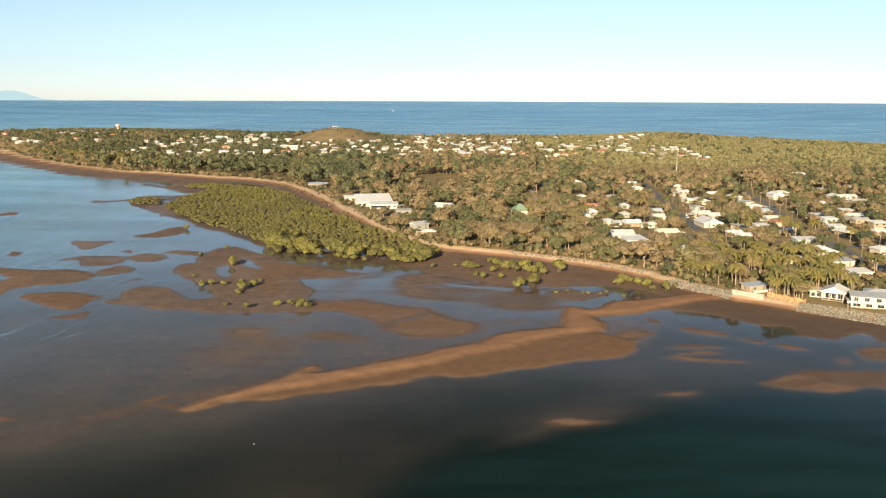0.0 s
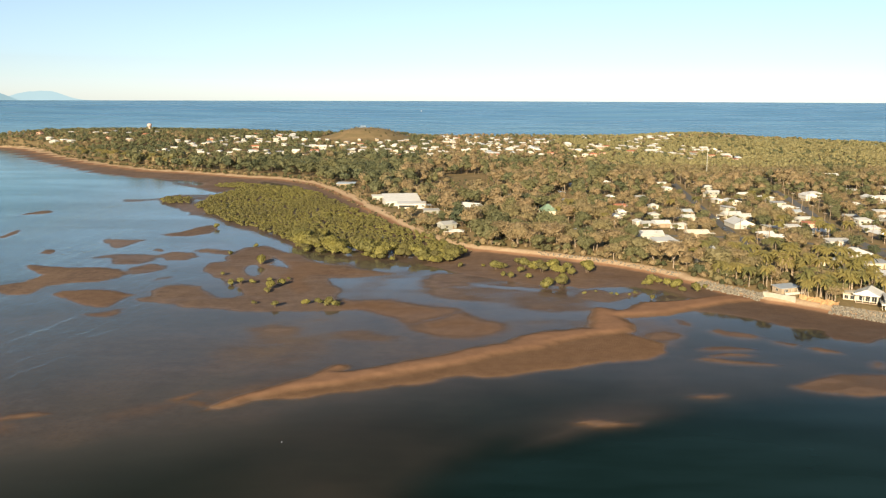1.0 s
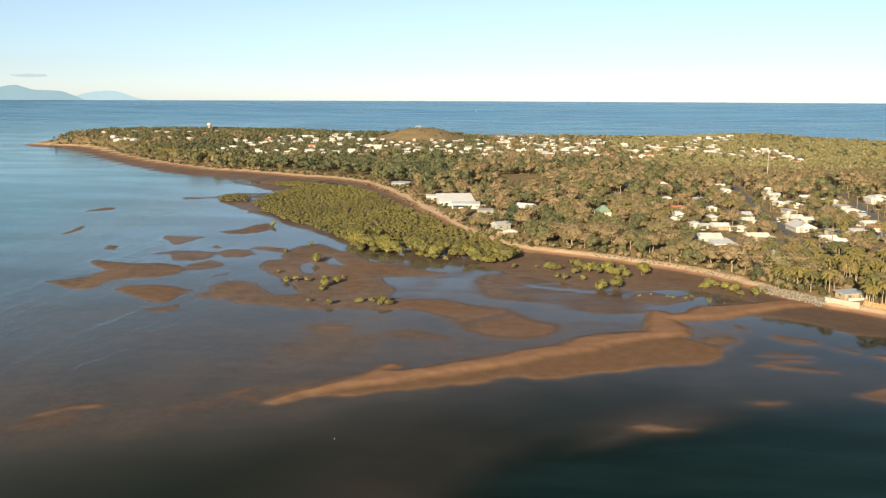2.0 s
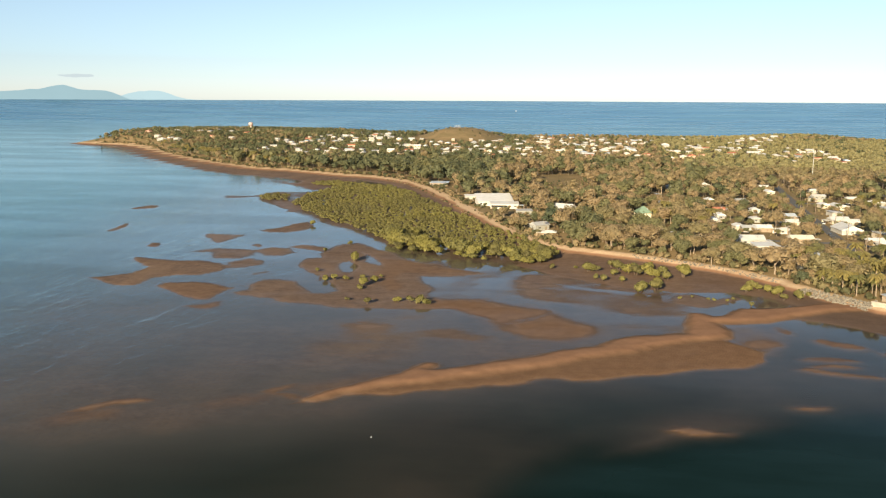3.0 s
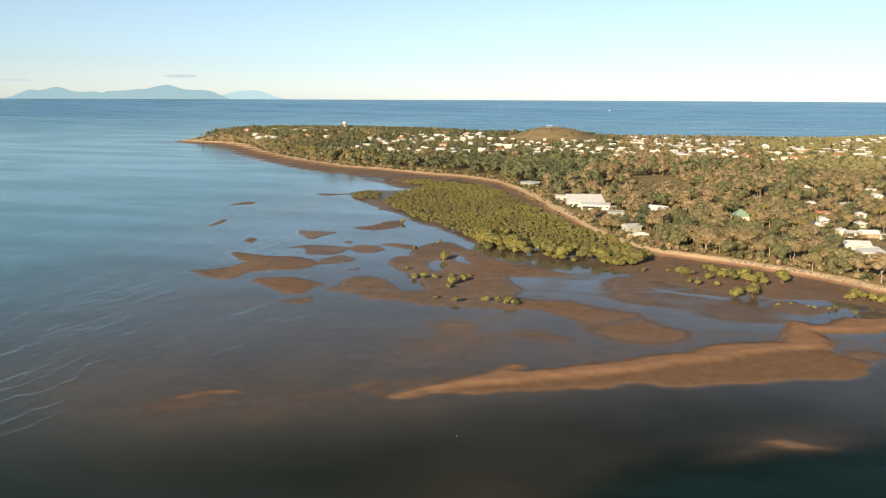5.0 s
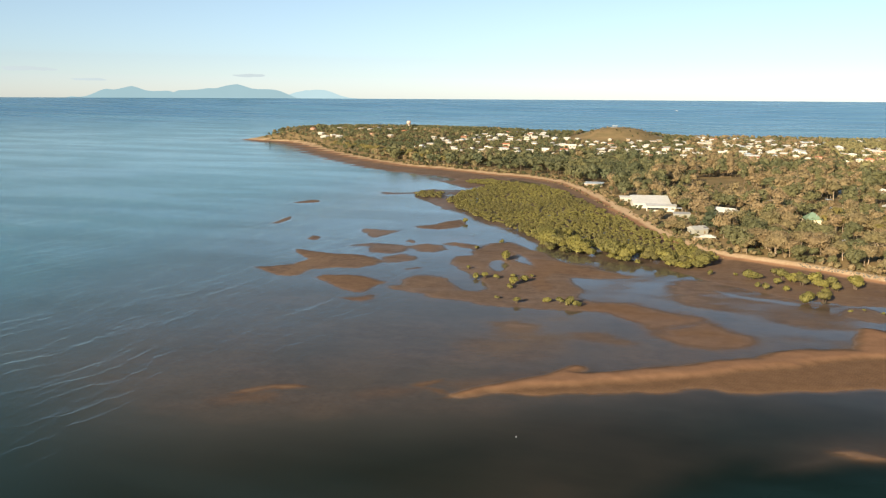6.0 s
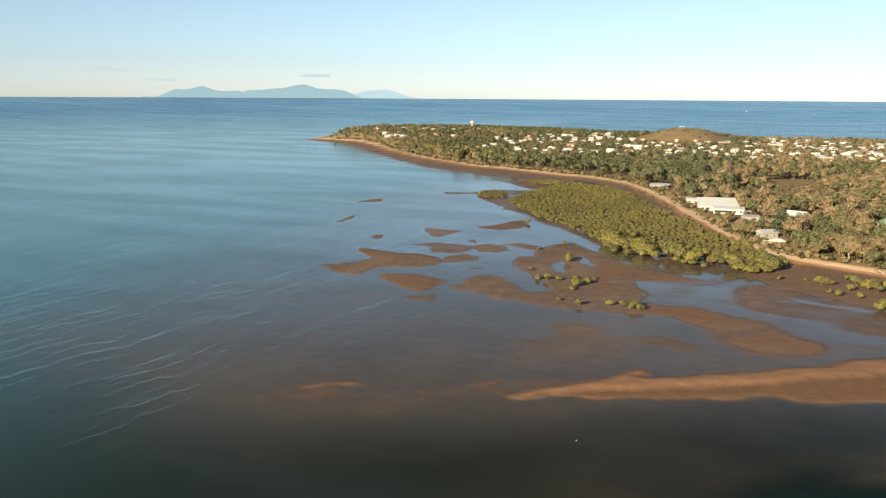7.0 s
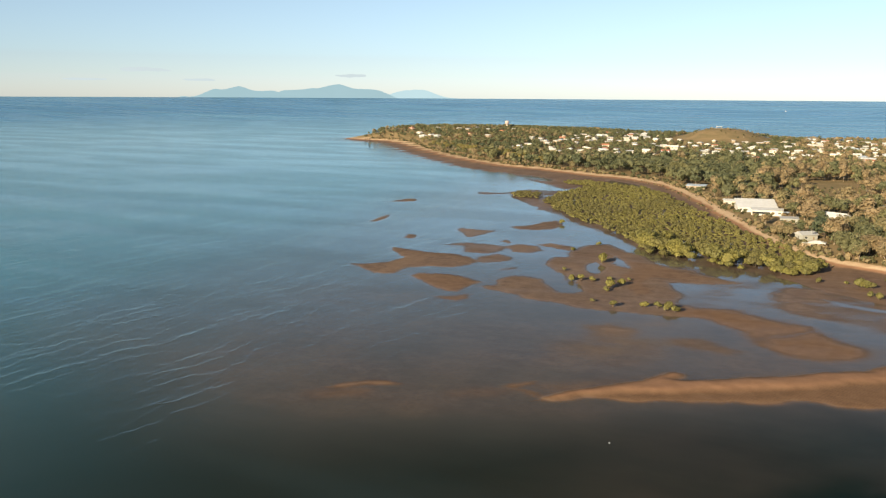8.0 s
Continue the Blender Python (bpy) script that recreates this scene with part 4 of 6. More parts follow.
HILL_TOWN = [(-309, 1097, 9, "w"), (-281, 1113, 11, "w"), (-354, 1368, 19, "w"), (-363, 1331, 11, "w"), (-219, 1000, 11, "w"), (-228, 1117, 12, "w"), (-206, 1194, 13, "w"), (-208, 1141, 14, "r"), (-273, 1251, 9, "w"), (-350, 1220, 9, "w"), (-259, 1336, 16, "w"), (-244, 1361, 13, "w"), (-229, 1370, 13, "g"), (-187, 1246, 12, "w"), (-176, 1288, 12, "w"), (-147, 1156, 12, "w"), (-152, 1086, 9, "w"), (-129, 1171, 11, "w"), (-111, 1268, 13, "w"), (-98, 1211, 10, "w"), (-80, 1182, 11, "w"), (-73, 1075, 9, "w"), (-150, 1373, 11, "w")]
TOWN_WEST = [(-49, 1089, 17, "w"), (-31, 1083, 10, "w"), (-51, 1211, 13, "w"), (-29, 1131, 10, "w"), (-25, 1277, 10, "w"), (-39, 1495, 16, "w"), (9, 1488, 14, "w"), (32, 1474, 19, "w"), (29, 1123, 21, "w"), (69, 1464, 9, "w"), (52, 1178, 14, "w"), (66, 1170, 12, "w"), (83, 1205, 19, "w"), (91, 1185, 14, "w"), (89, 1098, 12, "w"), (103, 1128, 10, "r"), (147, 1329, 16, "w"), (138, 1195, 13, "w"), (124, 1053, 13, "w"), (147, 1186, 14, "w")]
TOWN_EAST = [(107, 1066, 10, "w"), (182, 1271, 12, "w"), (181, 1225, 16, "w"), (156, 1111, 15, "r"), (168, 1113, 12, "r"), (142, 1082, 10, "w"), (252, 1384, 13, "w"), (202, 1197, 9, "w"), (279, 1460, 16, "w"), (303, 1485, 22, "w"), (324, 1509, 14, "w"), (345, 1515, 16, "w"), (261, 1263, 14, "w"), (241, 1174, 16, "w"), (310, 1273, 9, "w"), (162, 1179, 11, "w")]
HEADLAND = [(-690, 1364, 12, "r"), (-647, 1308, 13, "w"), (-621, 1269, 17, "w"), (-599, 1253, 11, "w"), (-716, 1480, 15, "w"), (-638, 1361, 12, "w"), (-581, 1238, 13, "w"), (-601, 1368, 12, "w"), (-580, 1358, 14, "w"), (-573, 1378, 10, "w"), (-543, 1276, 9, "r"), (-497, 1242, 12, "w"), (-427, 1103, 11, "w"), (-517, 1358, 11, "o"), (-521, 1417, 10, "w"), (-549, 1372, 9, "w"), (-411, 1236, 9, "w"), (-428, 1249, 9, "w")]


def street_turn(x, y):
    return 6.0 if x > 60 and y < 900 else (-25 if x < -350 else 0)


for group, plots in (("houses in the grove", GROVE), ("houses along the streets", ROWS_WEST + ROWS_EAST), ("houses behind the palms", SHORE),
                     ("houses below the hill", HILL_TOWN), ("houses of the far town", TOWN_WEST + TOWN_EAST), ("houses on the headland", HEADLAND)):
    for x, y, w, key in plots:
        pick = random.Random(x * 7 + y)
        w = max(6.5, w * (0.95 if y < 850 else 0.74))
        far = y > 850
        house(x, y, min(w, 24), key, street_turn(x, y) + pick.choice([0, 0, 90]) + pick.uniform(-4, 4), d=min(w, 24) * pick.uniform(0.6, 0.85),
              stilts=pick.choice([0, 0, 0, 0, 0, 1.6]), wall={"o": ORANGE_WALL, "r": PINK_WALL}.get(key), group=group, storey=2.8 if far else 2.5)

# the rest of the far town fills in between
pick = random.Random(91)
while len(PLOTS) < 385:
    x, y = pick.uniform(-420, 340), pick.uniform(1040, 1530)
    if land_at(x, y)[0] > 25 and all((x - hx) ** 2 + (y - hy) ** 2 > (hr + 9) ** 2 for hx, hy, hr in PLOTS) and ((x + 170) / 115) ** 2 + ((y - 1490) / 110) ** 2 > 1 and fractal(np.array([x]), np.array([y]), 160)[0] > -0.12 - 0.1 * (x < 150):
        w = pick.uniform(6.5, 10)
        house(x, y, w, pick.choice("wwwwwgcrb"), pick.choice([0, 90, 20]), storey=2.8, wall=None, group="houses of the far town")

# the houses that stand out
def beach_villa(x, y, turn):
    """Two storeys: a shaded ground floor, a balcony round the upper one, a roof that rises to the back."""
    ob = thing("house", x, y, float(height_at(x, y)[0]) - 0.1, turn, "white two-storey beach house with balcony and pale skillion roof", "house")
    part("ground_floor", box(-6.0, 6.5, -2.2, 4.5, 0.0, 2.3), CREAM_WALL, ob)
    part("upper_floor", box(-6.0, 6.5, -2.0, 4.5, 2.52, 4.9), WHITE_WALL, ob)
    part("balcony", box(-7.4, 6.9, -4.0, 4.6, 2.302, 2.518), WHITE_WALL, ob)
    part("parapet", box(-7.4, 6.9, -4.0, -3.85, 2.52, 3.15), WHITE_WALL, ob, "white balcony parapet")
    part("parapet", box(-7.4, -7.25, -3.848, 4.6, 2.52, 3.15), WHITE_WALL, ob, "white balcony parapet")
    part("roof", roof_mesh(12.5, 6.5, 0.55, 0.85, "skillion"), GREY_ROOF, ob, "pale grey metal roof", pose(0.25, 1.25, 4.902))
    for px in (-7.1, -2.6, 2.0, 6.6):
        part("post", box(px - 0.08, px + 0.08, -3.75, -3.6, 0.0, 2.3), WHITE_WALL, ob)
    for wx, ww in ((-4.3, 1.5), (-0.6, 1.8), (3.4, 1.9)):
        window_unit(ob, wx, -2.02, 3.75, ww, 1.75, 0)
    for wx, ww in ((-4.0, 2.6), (0.2, 2.2), (4.2, 2.4)):
        window_unit(ob, wx, -2.22, 1.2, ww, 1.7, 0)
    window_unit(ob, -6.02, 1.0, 3.75, 1.6, 1.5, -90)
    ob.scale = (1.0, 1.0, 0.84)
    PLOTS.append((x, y, 7.8))


def beach_chalet(x, y, turn):
    """A wide low gable that faces the sea, with an open veranda and a lean-to wing."""
    ob = thing("house", x, y, float(height_at(x, y)[0]) - 0.1, turn, "cream gabled beach house with open veranda beside palms", "house")
    part("wall", box(-1.5, 6.0, -1.0, 6.0, 0.0, 3.3), CREAM_WALL, ob)
    part("wing", box(-6.5, -1.502, 0.2, 6.0, 0.0, 2.3), CREAM_WALL, ob)
    part("roof", roof_mesh(9.6, 8.6, 0.4, 2.1, "gable"), WHITE_ROOF, ob, "white metal gable roof", pose(2.25, 1.4, 3.302, 0, 0, 90))
    part("lean_to_roof", roof_mesh(5.4, 5.4, 0.3, 1.0, "skillion"), CREAM_ROOF, ob, "cream lean-to roof", pose(-4.3, 2.8, 2.302, 0, 0, -90))
    part("gable_wall", box(-1.2, 5.7, -1.25, -1.05, 3.49, 4.1), CREAM_WALL, ob)
    for px in (-1.4, 1.0, 3.5, 5.9):
        part("post", box(px - 0.12, px + 0.12, -3.2, -2.96, 0.0, 3.3), WHITE_WALL, ob)
    part("beam", box(-1.6, 6.1, -3.2, -2.96, 3.05, 3.298), WHITE_WALL, ob)
    part("deck", box(-1.6, 6.1, -3.4, -1.004, 0.1, 0.5), TIMBER, ob)
    for wx, ww in ((0.3, 2.0), (2.5, 1.9), (4.7, 1.9)):
        window_unit(ob, wx, -1.02, 1.75, ww, 2.2, 0)
    for wx in (-5.3, -3.2):
        window_unit(ob, wx, 0.18, 1.2, 1.5, 1.6, 0)
    PLOTS.append((x, y, 7.5))


beach_villa(159.5, 313.8, -20)
beach_chalet(149.5, 325.5, -33)
house(168, 322, 11, "g", -26, d=8, storey=2.7, shape="hip", rise=1.3, wall=GREY_WALL, label="grey-roofed house behind the white beach houses")
house(127, 342, 9, "b", 20, d=5.5, storey=2.2, shape="skillion", rise=0.4, veranda=True, wall=TAN_WALL, label="low beach house with blue-grey roof behind a pale sea wall")
house(-50, 613, 25, "w", 12, d=22, storey=3.0, shape="skillion", rise=3.4, wall=WHITE_WALL, label="large white hall with broad sloping metal roof near the beach")
annexe = house(-41, 590, 19, "w", 4, d=7, storey=3.4, shape="skillion", rise=0.8, wall=WHITE_WALL, label="white annexe with a dark window band beside the large hall")
part("window_band", box(-8.8, 2.0, -3.58, -3.52, 1.2, 2.5), GLASS, annexe, "dark strip of windows")
part("terrace_roof", box(9.7, 13.5, -3.0, 3.0, 2.5, 2.7), BLUE_ROOF, annexe, "blue-grey terrace roof")
for py in (-2.8, 2.8):
    part("post", box(13.1, 13.3, py - 0.1, py + 0.1, 0.0, 2.498), TIMBER, annexe)
house(-68, 640, 12, "w", 12, d=7, storey=3.0, shape="skillion", wall=WHITE_WALL, label="small white outbuilding behind the large hall")
house(-14, 500, 9, "g", 35, d=7, storey=3.0, shape="gable", rise=1.6, wall=GREY_WALL, label="grey gabled house with pale skylights among trees")
house(-26, 560, 10, "g", 10, d=5, storey=2.6, shape="skillion", wall=GREY_WALL, label="low grey-roofed shed between hall and trees")
house(-1, 574, 15, "w", -28, d=10, storey=3.6, shape="gable", rise=2.4, wall=WHITE_WALL, label="white gabled house standing clear among the trees")
PLOTS += [(1, 558, 7), (48, 537, 6), (-13, 487, 5)]          # cleared gardens in front
house(49.5, 553, 9, "n", 12, d=9, storey=4.0, shape="hip", rise=4.0, wall=CREAM_WALL, label="cream house with a steep green hipped roof among trees")


# ---- trees ----
def leaf_cloud(seed, clumps, leaves, size, width, height, base, squash=1.0, cores=99):
    """Leaf triangles scattered over the shells of several clumps, with a dark core in each: verts, faces."""
    g = np.random.default_rng(seed)
    V, F = [], []
    ang = g.random(clumps) * 2 * np.pi
    small = (6 / max(clumps, 5)) ** 0.36
    rad = np.sqrt(g.random(clumps)) * width * (0.42 - 0.12 * small)
    cz = base + (height - base) * (0.34 + 0.42 * g.random(clumps))
    cr = width * (0.25 + 0.13 * g.random(clumps)) * small
    if clumps > 1:
        ang[0], rad[0], cz[0], cr[0] = 0, 0, base + (height - base) * 0.6, width * 0.36
    ico = bmesh.new()
    bmesh.ops.create_icosphere(ico, subdivisions=1, radius=1.0)
    iv = np.array([v.co[:] for v in ico.verts])
    fi = np.array([[v.index for v in f.verts] for f in ico.faces])
    ico.free()
    count = 0
    half_h = (height - base) * 0.5 * squash
    for i, (a, r, z, c) in enumerate(zip(ang, rad, cz, cr)):
        centre = np.array([r * math.cos(a), r * math.sin(a), z])
        vz = min(c * 0.9, half_h) / c
        core = iv * c * 0.74 * (0.8 + 0.4 * g.random((len(iv), 1))) * np.array([1, 1, vz]) + centre
        if i < cores:
            V.append(core), F.append(fi + count)
            count += len(core)
        n = max(6, int(leaves / clumps))
        dirs = g.normal(size=(n, 3))
        dirs[:, 2] = np.abs(dirs[:, 2]) * 0.9 - 0.35 * g.random(n)
        dirs /= np.linalg.norm(dirs, axis=1)[:, None]
        mid = centre + dirs * c * (0.78 + 0.34 * g.random((n, 1))) * np.array([1, 1, vz])
        nrm = dirs + 0.27 * g.normal(size=(n, 3))
        nrm /= np.linalg.norm(nrm, axis=1)[:, None]
        t1 = np.cross(nrm, g.normal(size=(n, 3)))
        t1 /= np.linalg.norm(t1, axis=1)[:, None]
        t2 = np.cross(nrm, t1)
        s = size * (0.6 + 0.8 * g.random((n, 1)))
        tri = np.stack([mid - t1 * s * 0.6 - t2 * s * 0.4, mid + t1 * s * 0.6 - t2 * s * 0.35, mid + t2 * s * 0.75], 1).reshape(-1, 3)
        V.append(tri), F.append(np.arange(3 * n).reshape(-1, 3) + count)
        count += 3 * n
    return np.concatenate(V), np.concatenate(F)


def trunk_arrays(height, radius, sides=3):
    a = np.arange(sides) * 2 * np.pi / sides
    low = np.stack([radius * np.cos(a), radius * np.sin(a), np.zeros(sides) - 0.3], -1)
    top = np.stack([radius * 0.5 * np.cos(a) + 0.3, radius * 0.5 * np.sin(a), np.zeros(sides) + height], -1)
    f = [(k, (k + 1) % sides, sides + (k + 1) % sides) for k in range(sides)] + [(k, sides + (k + 1) % sides, sides + k) for k in range(sides)]
    return np.concatenate([low, top]), np.array(f)


def scatter(name, places, templates, materials, label, category):
    """Many plants as one mesh. places: x, y, z, scale, turn, template, tint."""
    V, F, M, T = [], [], [], []
    count = 0
    for x, y, z, s, a, k, tint in places:
        verts, faces, mats = templates[int(k)]
        c, si = math.cos(a) * s, math.sin(a) * s
        v = np.empty_like(verts)
        v[:, 0], v[:, 1], v[:, 2] = x + c * verts[:, 0] - si * verts[:, 1], y + si * verts[:, 0] + c * verts[:, 1], z + s * verts[:, 2]
        V.append(v), F.append(faces + count), M.append(mats), T.append(np.full(len(verts), tint))
        count += len(verts)
    if not V:
        return None
    me = arrays_to_mesh(name, np.concatenate(V), np.concatenate(F), materials, np.concatenate(M), tint=np.concatenate(T))
    return tagged(new(name, me), label, category, kind="stuff")


def plant_template(seed, clumps, leaves, size, width, height, base, trunk, squash=1.0, cores=99):
    v, f = leaf_cloud(seed, clumps, leaves, size, width, height, base, squash, cores)
    tv, tf = trunk_arrays(base + (height - base) * 0.5, trunk)
    return np.concatenate([v, tv]), np.concatenate([f, tf + len(v)]), np.concatenate([np.zeros(len(f), int), np.ones(len(tf), int)])


MID = [plant_template(100 + k, 12, 340, 0.78, 9.8, 11.0, 1.8, 0.22, 1.0, 3) for k in range(7)] + [plant_template(110 + k, 11, 320, 0.76, 7.4, 13.0, 2.6, 0.2, 1.0, 3) for k in range(4)]
BACK = [plant_template(120 + k, 6, 150, 1.15, 9.8, 11.0, 1.8, 0.22, 1.0, 2) for k in range(7)] + [plant_template(130 + k, 5, 140, 1.1, 7.4, 13.0, 2.6, 0.2, 1.0, 2) for k in range(4)]
FAR = [plant_template(200 + k, 3, 42, 2.3, 12.0, 9.0, 0.8, 0.25, 1.0, 1) for k in range(6)] + [plant_template(210 + k, 3, 40, 2.2, 9.0, 10.5, 1.0, 0.25, 1.0, 1) for k in range(2)]


# plan of the planted land: jittered points, thinned by what stands there
def near_lines(x, y, lines, reach):
    hit = np.zeros(len(x), bool)
    for pts in lines:
        for (x0, y0), (x1, y1) in zip(pts, pts[1:]):
            dx, dy = x1 - x0, y1 - y0
            k = np.clip(((x - x0) * dx + (y - y0) * dy) / (dx * dx + dy * dy), 0, 1)
            hit |= (x - x0 - k * dx) ** 2 + (y - y0 - k * dy) ** 2 < reach * reach
    return hit


def jittered(x0, x1, y0, y1, step, g):
    X, Y = np.meshgrid(np.arange(x0, x1, step), np.arange(y0, y1, step))
    X, Y = X.ravel(), Y.ravel()
    return X + (g.random(len(X)) - 0.5) * step * 1.1, Y + (g.random(len(Y)) - 0.5) * step * 1.1


FIELD = [(-30, 770), (-26, 838), (8, 850), (18, 752), (-6, 716)]
g = np.random.default_rng(21)
CELLS = []
for x0, x1, y0, y1, step in ((-140, 330, 285, 900, 8.5), (-900, -140, 600, 900, 9.2), (330, 620, 285, 900, 8.5), (-380, 900, 900, 1720, 9.8), (-900, -380, 900, 1720, 8.2)):
    CELLS.append(np.stack(jittered(x0, x1, y0, y1, step, g), -1))
PTS = np.concatenate(CELLS)
bearing = np.degrees(np.arctan2(-PTS[:, 0], PTS[:, 1]))
keep = (land_at(PTS[:, 0], PTS[:, 1]) > 1.0) & (bearing > -32) & (bearing < 38) & ~near_lines(PTS[:, 0], PTS[:, 1], STREETS, 7.0)
keep &= inside_distance(PTS[:, 0], PTS[:, 1], FIELD) < -1
keep &= (((PTS[:, 0] + 178) / 74) ** 2 + ((PTS[:, 1] - 1440) / 135) ** 2 > 1.0)
PTS = PTS[keep]
bushy = fractal(PTS[:, 0], PTS[:, 1], 70)
size = 0.60 + 0.65 * g.random(len(PTS)) ** 1.4 + 0.6 * bushy
suburb = (PTS[:, 0] > 85) & (PTS[:, 1] < 700) & (PTS[:, 0] < 340)
size[suburb] *= 0.80
grove = ~suburb & (PTS[:, 1] < 1000) & (PTS[:, 0] < 160)
size[grove] *= 1.10
town = (PTS[:, 1] > 1000) & (PTS[:, 0] < 330) & (PTS[:, 0] > -380)
size[town] *= 0.74
size[PTS[:, 1] > 1000] *= 0.84
size[(PTS[:, 1] > 1000) & (PTS[:, 0] < -380)] *= 0.76
forest = (PTS[:, 1] > 800) & (PTS[:, 0] > 150)
size[forest] = 0.68 + 0.3 * (size[forest] - 0.72)
tall = np.where(PTS[:, 1] > 900, 11.0, 11.5)
ok = np.ones(len(PTS), bool)
for hx, hy, hr in PLOTS:
    dx, dy = PTS[:, 0] - hx, PTS[:, 1] - hy
    dist = math.hypot(hx, hy)
    ux, uy = -hx / dist, -hy / dist
    along, across = dx * ux + dy * uy, np.abs(dx * uy - dy * ux)
    ok &= dx * dx + dy * dy > (hr + 1.2) ** 2
    front = (along > 0) & (across < hr * 0.9 + 1.5) & (along < hr + (40 if hy < 850 else 30))
    limit = (3.0 + (along - hr * 0.5) * 66 / dist) / tall
    size = np.where(front, np.minimum(size, np.maximum(limit, 0.12)), size)
size[(PTS[:, 0] > -45) & (PTS[:, 0] < 30) & (PTS[:, 1] > 640) & (PTS[:, 1] < 745)] *= 0.4      # low growth in front of the field
ok &= ~((PTS[:, 0] > 128) & (PTS[:, 1] < 330) & (PTS[:, 0] - 128 < 1.4 * (330 - PTS[:, 1])) & (PTS[:, 0] < 172))      # open lawns before the beach houses
ok &= ~((PTS[:, 0] > 104) & (PTS[:, 0] < 205) & (PTS[:, 1] > 300) & (PTS[:, 1] < 405) & (g.random(len(PTS)) < 0.6))      # palms grow here instead
ok &= size > 0.24
PTS, size, bushy, suburb = PTS[ok], size[ok], bushy[ok], suburb[ok]
PZ = height_at(PTS[:, 0], PTS[:, 1])
kind_roll = g.random(len(PTS)) + 0.9 * fractal(PTS[:, 0] + 300, PTS[:, 1], 120)
green = kind_roll < np.where((PTS[:, 0] < -60) & (PTS[:, 1] > 700), 0.85, np.where(suburb, 0.52, np.where((PTS[:, 1] > 780) & (PTS[:, 0] > 130), 0.10, 0.44)))
turn = g.random(len(PTS)) * 6.28
tint = np.clip(0.5 + 1.1 * fractal(PTS[:, 0], PTS[:, 1] + 700, 45) + 0.5 * (g.random(len(PTS)) - 0.5), 0, 0.99)
wild = (PTS[:, 1] > 780) & (PTS[:, 0] > 130)
tint[wild] = 0.80 + 0.35 * (tint[wild] - 0.5)
shaded = (PTS[:, 0] < -60) & (PTS[:, 1] > 700)          # darker, greener growth towards the headland
tint[shaded] = 0.72 + 0.5 * (tint[shaded] - 0.5)
tint = np.clip(tint, 0, 0.99)
shape_roll = g.integers(0, 1000, len(PTS))
NEAR = (PTS[:, 1] < 520) & (PTS[:, 0] > -60) & (PTS[:, 0] < 225) & (size > 0.5)
order = np.argsort(np.where(NEAR, PTS[:, 1], 1e9))[:290]
NEAR = np.zeros(len(PTS), bool)
NEAR[order] = True


def woods(mask, templates, name, materials, label):
    n = len(templates)
    scatter(name, [(x, y, z, s, a, k % n, t) for (x, y), z, s, a, k, t in zip(PTS[mask], PZ[mask], size[mask], turn[mask], shape_roll[mask], tint[mask])], templates, materials, label, "trees")


LINE = 900
SPLIT = 640
woods(~NEAR & green & (PTS[:, 1] < SPLIT), MID, "green_trees", [GREEN, DARK_BARK], "dense green garden trees between the houses")
woods(~NEAR & ~green & (PTS[:, 1] < SPLIT), MID, "gum_trees", [GUM, BARK], "olive-brown paperbark and gum woodland behind the beach")
woods(green & (PTS[:, 1] >= SPLIT) & (PTS[:, 1] < LINE), BACK, "back_green_trees", [GREEN, DARK_BARK], "dark green trees behind the woodland")
woods(~green & (PTS[:, 1] >= SPLIT) & (PTS[:, 1] < LINE), BACK, "back_gum_trees", [GUM, BARK], "olive-brown gum woodland towards the far town")
woods(green & (PTS[:, 1] >= LINE), FAR, "far_green_trees", [GREEN, DARK_BARK], "far green trees on the headland and in the town")
wild = (PTS[:, 1] > 780) & (PTS[:, 0] > 130)
woods(~green & wild & (PTS[:, 1] >= LINE), FAR, "bushland_trees", [BUSHLAND, BARK], "olive bushland canopy behind the streets")
woods(~green & ~wild & (PTS[:, 1] >= LINE), FAR, "far_gum_trees", [GUM, BARK], "far olive-brown woodland reaching the ocean coast")


def branching(height, radius, seed, lean=0.6):
    pick = random.Random(seed)
    bm = bmesh.new()
    fork = height * 0.38
    tube(bm, [(0, 0, -0.3), (pick.uniform(-0.3, 0.3), pick.uniform(-0.3, 0.3), fork * 0.6), (pick.uniform(-lean, lean), pick.uniform(-lean, lean), fork)], [radius, radius * 0.8, radius * 0.65], 6)
    for k in range(4):
        a = k * 1.57 + pick.uniform(-0.5, 0.5)
        reach = height * pick.uniform(0.18, 0.3)
        tube(bm, [(0, 0, fork * 0.9), (reach * 0.5 * math.cos(a), reach * 0.5 * math.sin(a), fork * 1.35), (reach * math.cos(a), reach * math.sin(a), height * 0.78)], [radius * 0.5, radius * 0.32, radius * 0.12], 5)
    return bm


def tree_kinds(leaf, bark, seeds, width, height, base, words, name):
    """One tree of each shape, to be copied: trunk and crown under an Empty."""
    out = []
    for s in seeds:
        ob = thing(name, 0, 0, -200, 0, words, "tree", "trees near the beach")
        tr = part("trunk", branching(height, 0.26, s), bark, ob)
        v, f = leaf_cloud(s, 19, 950, 0.66, width, height, base, 1.0, 5)
        part("crown", arrays_to_mesh("crown", v, f, [leaf], single=np.ones(len(v))), None, ob)
        out.append(ob)
    return out


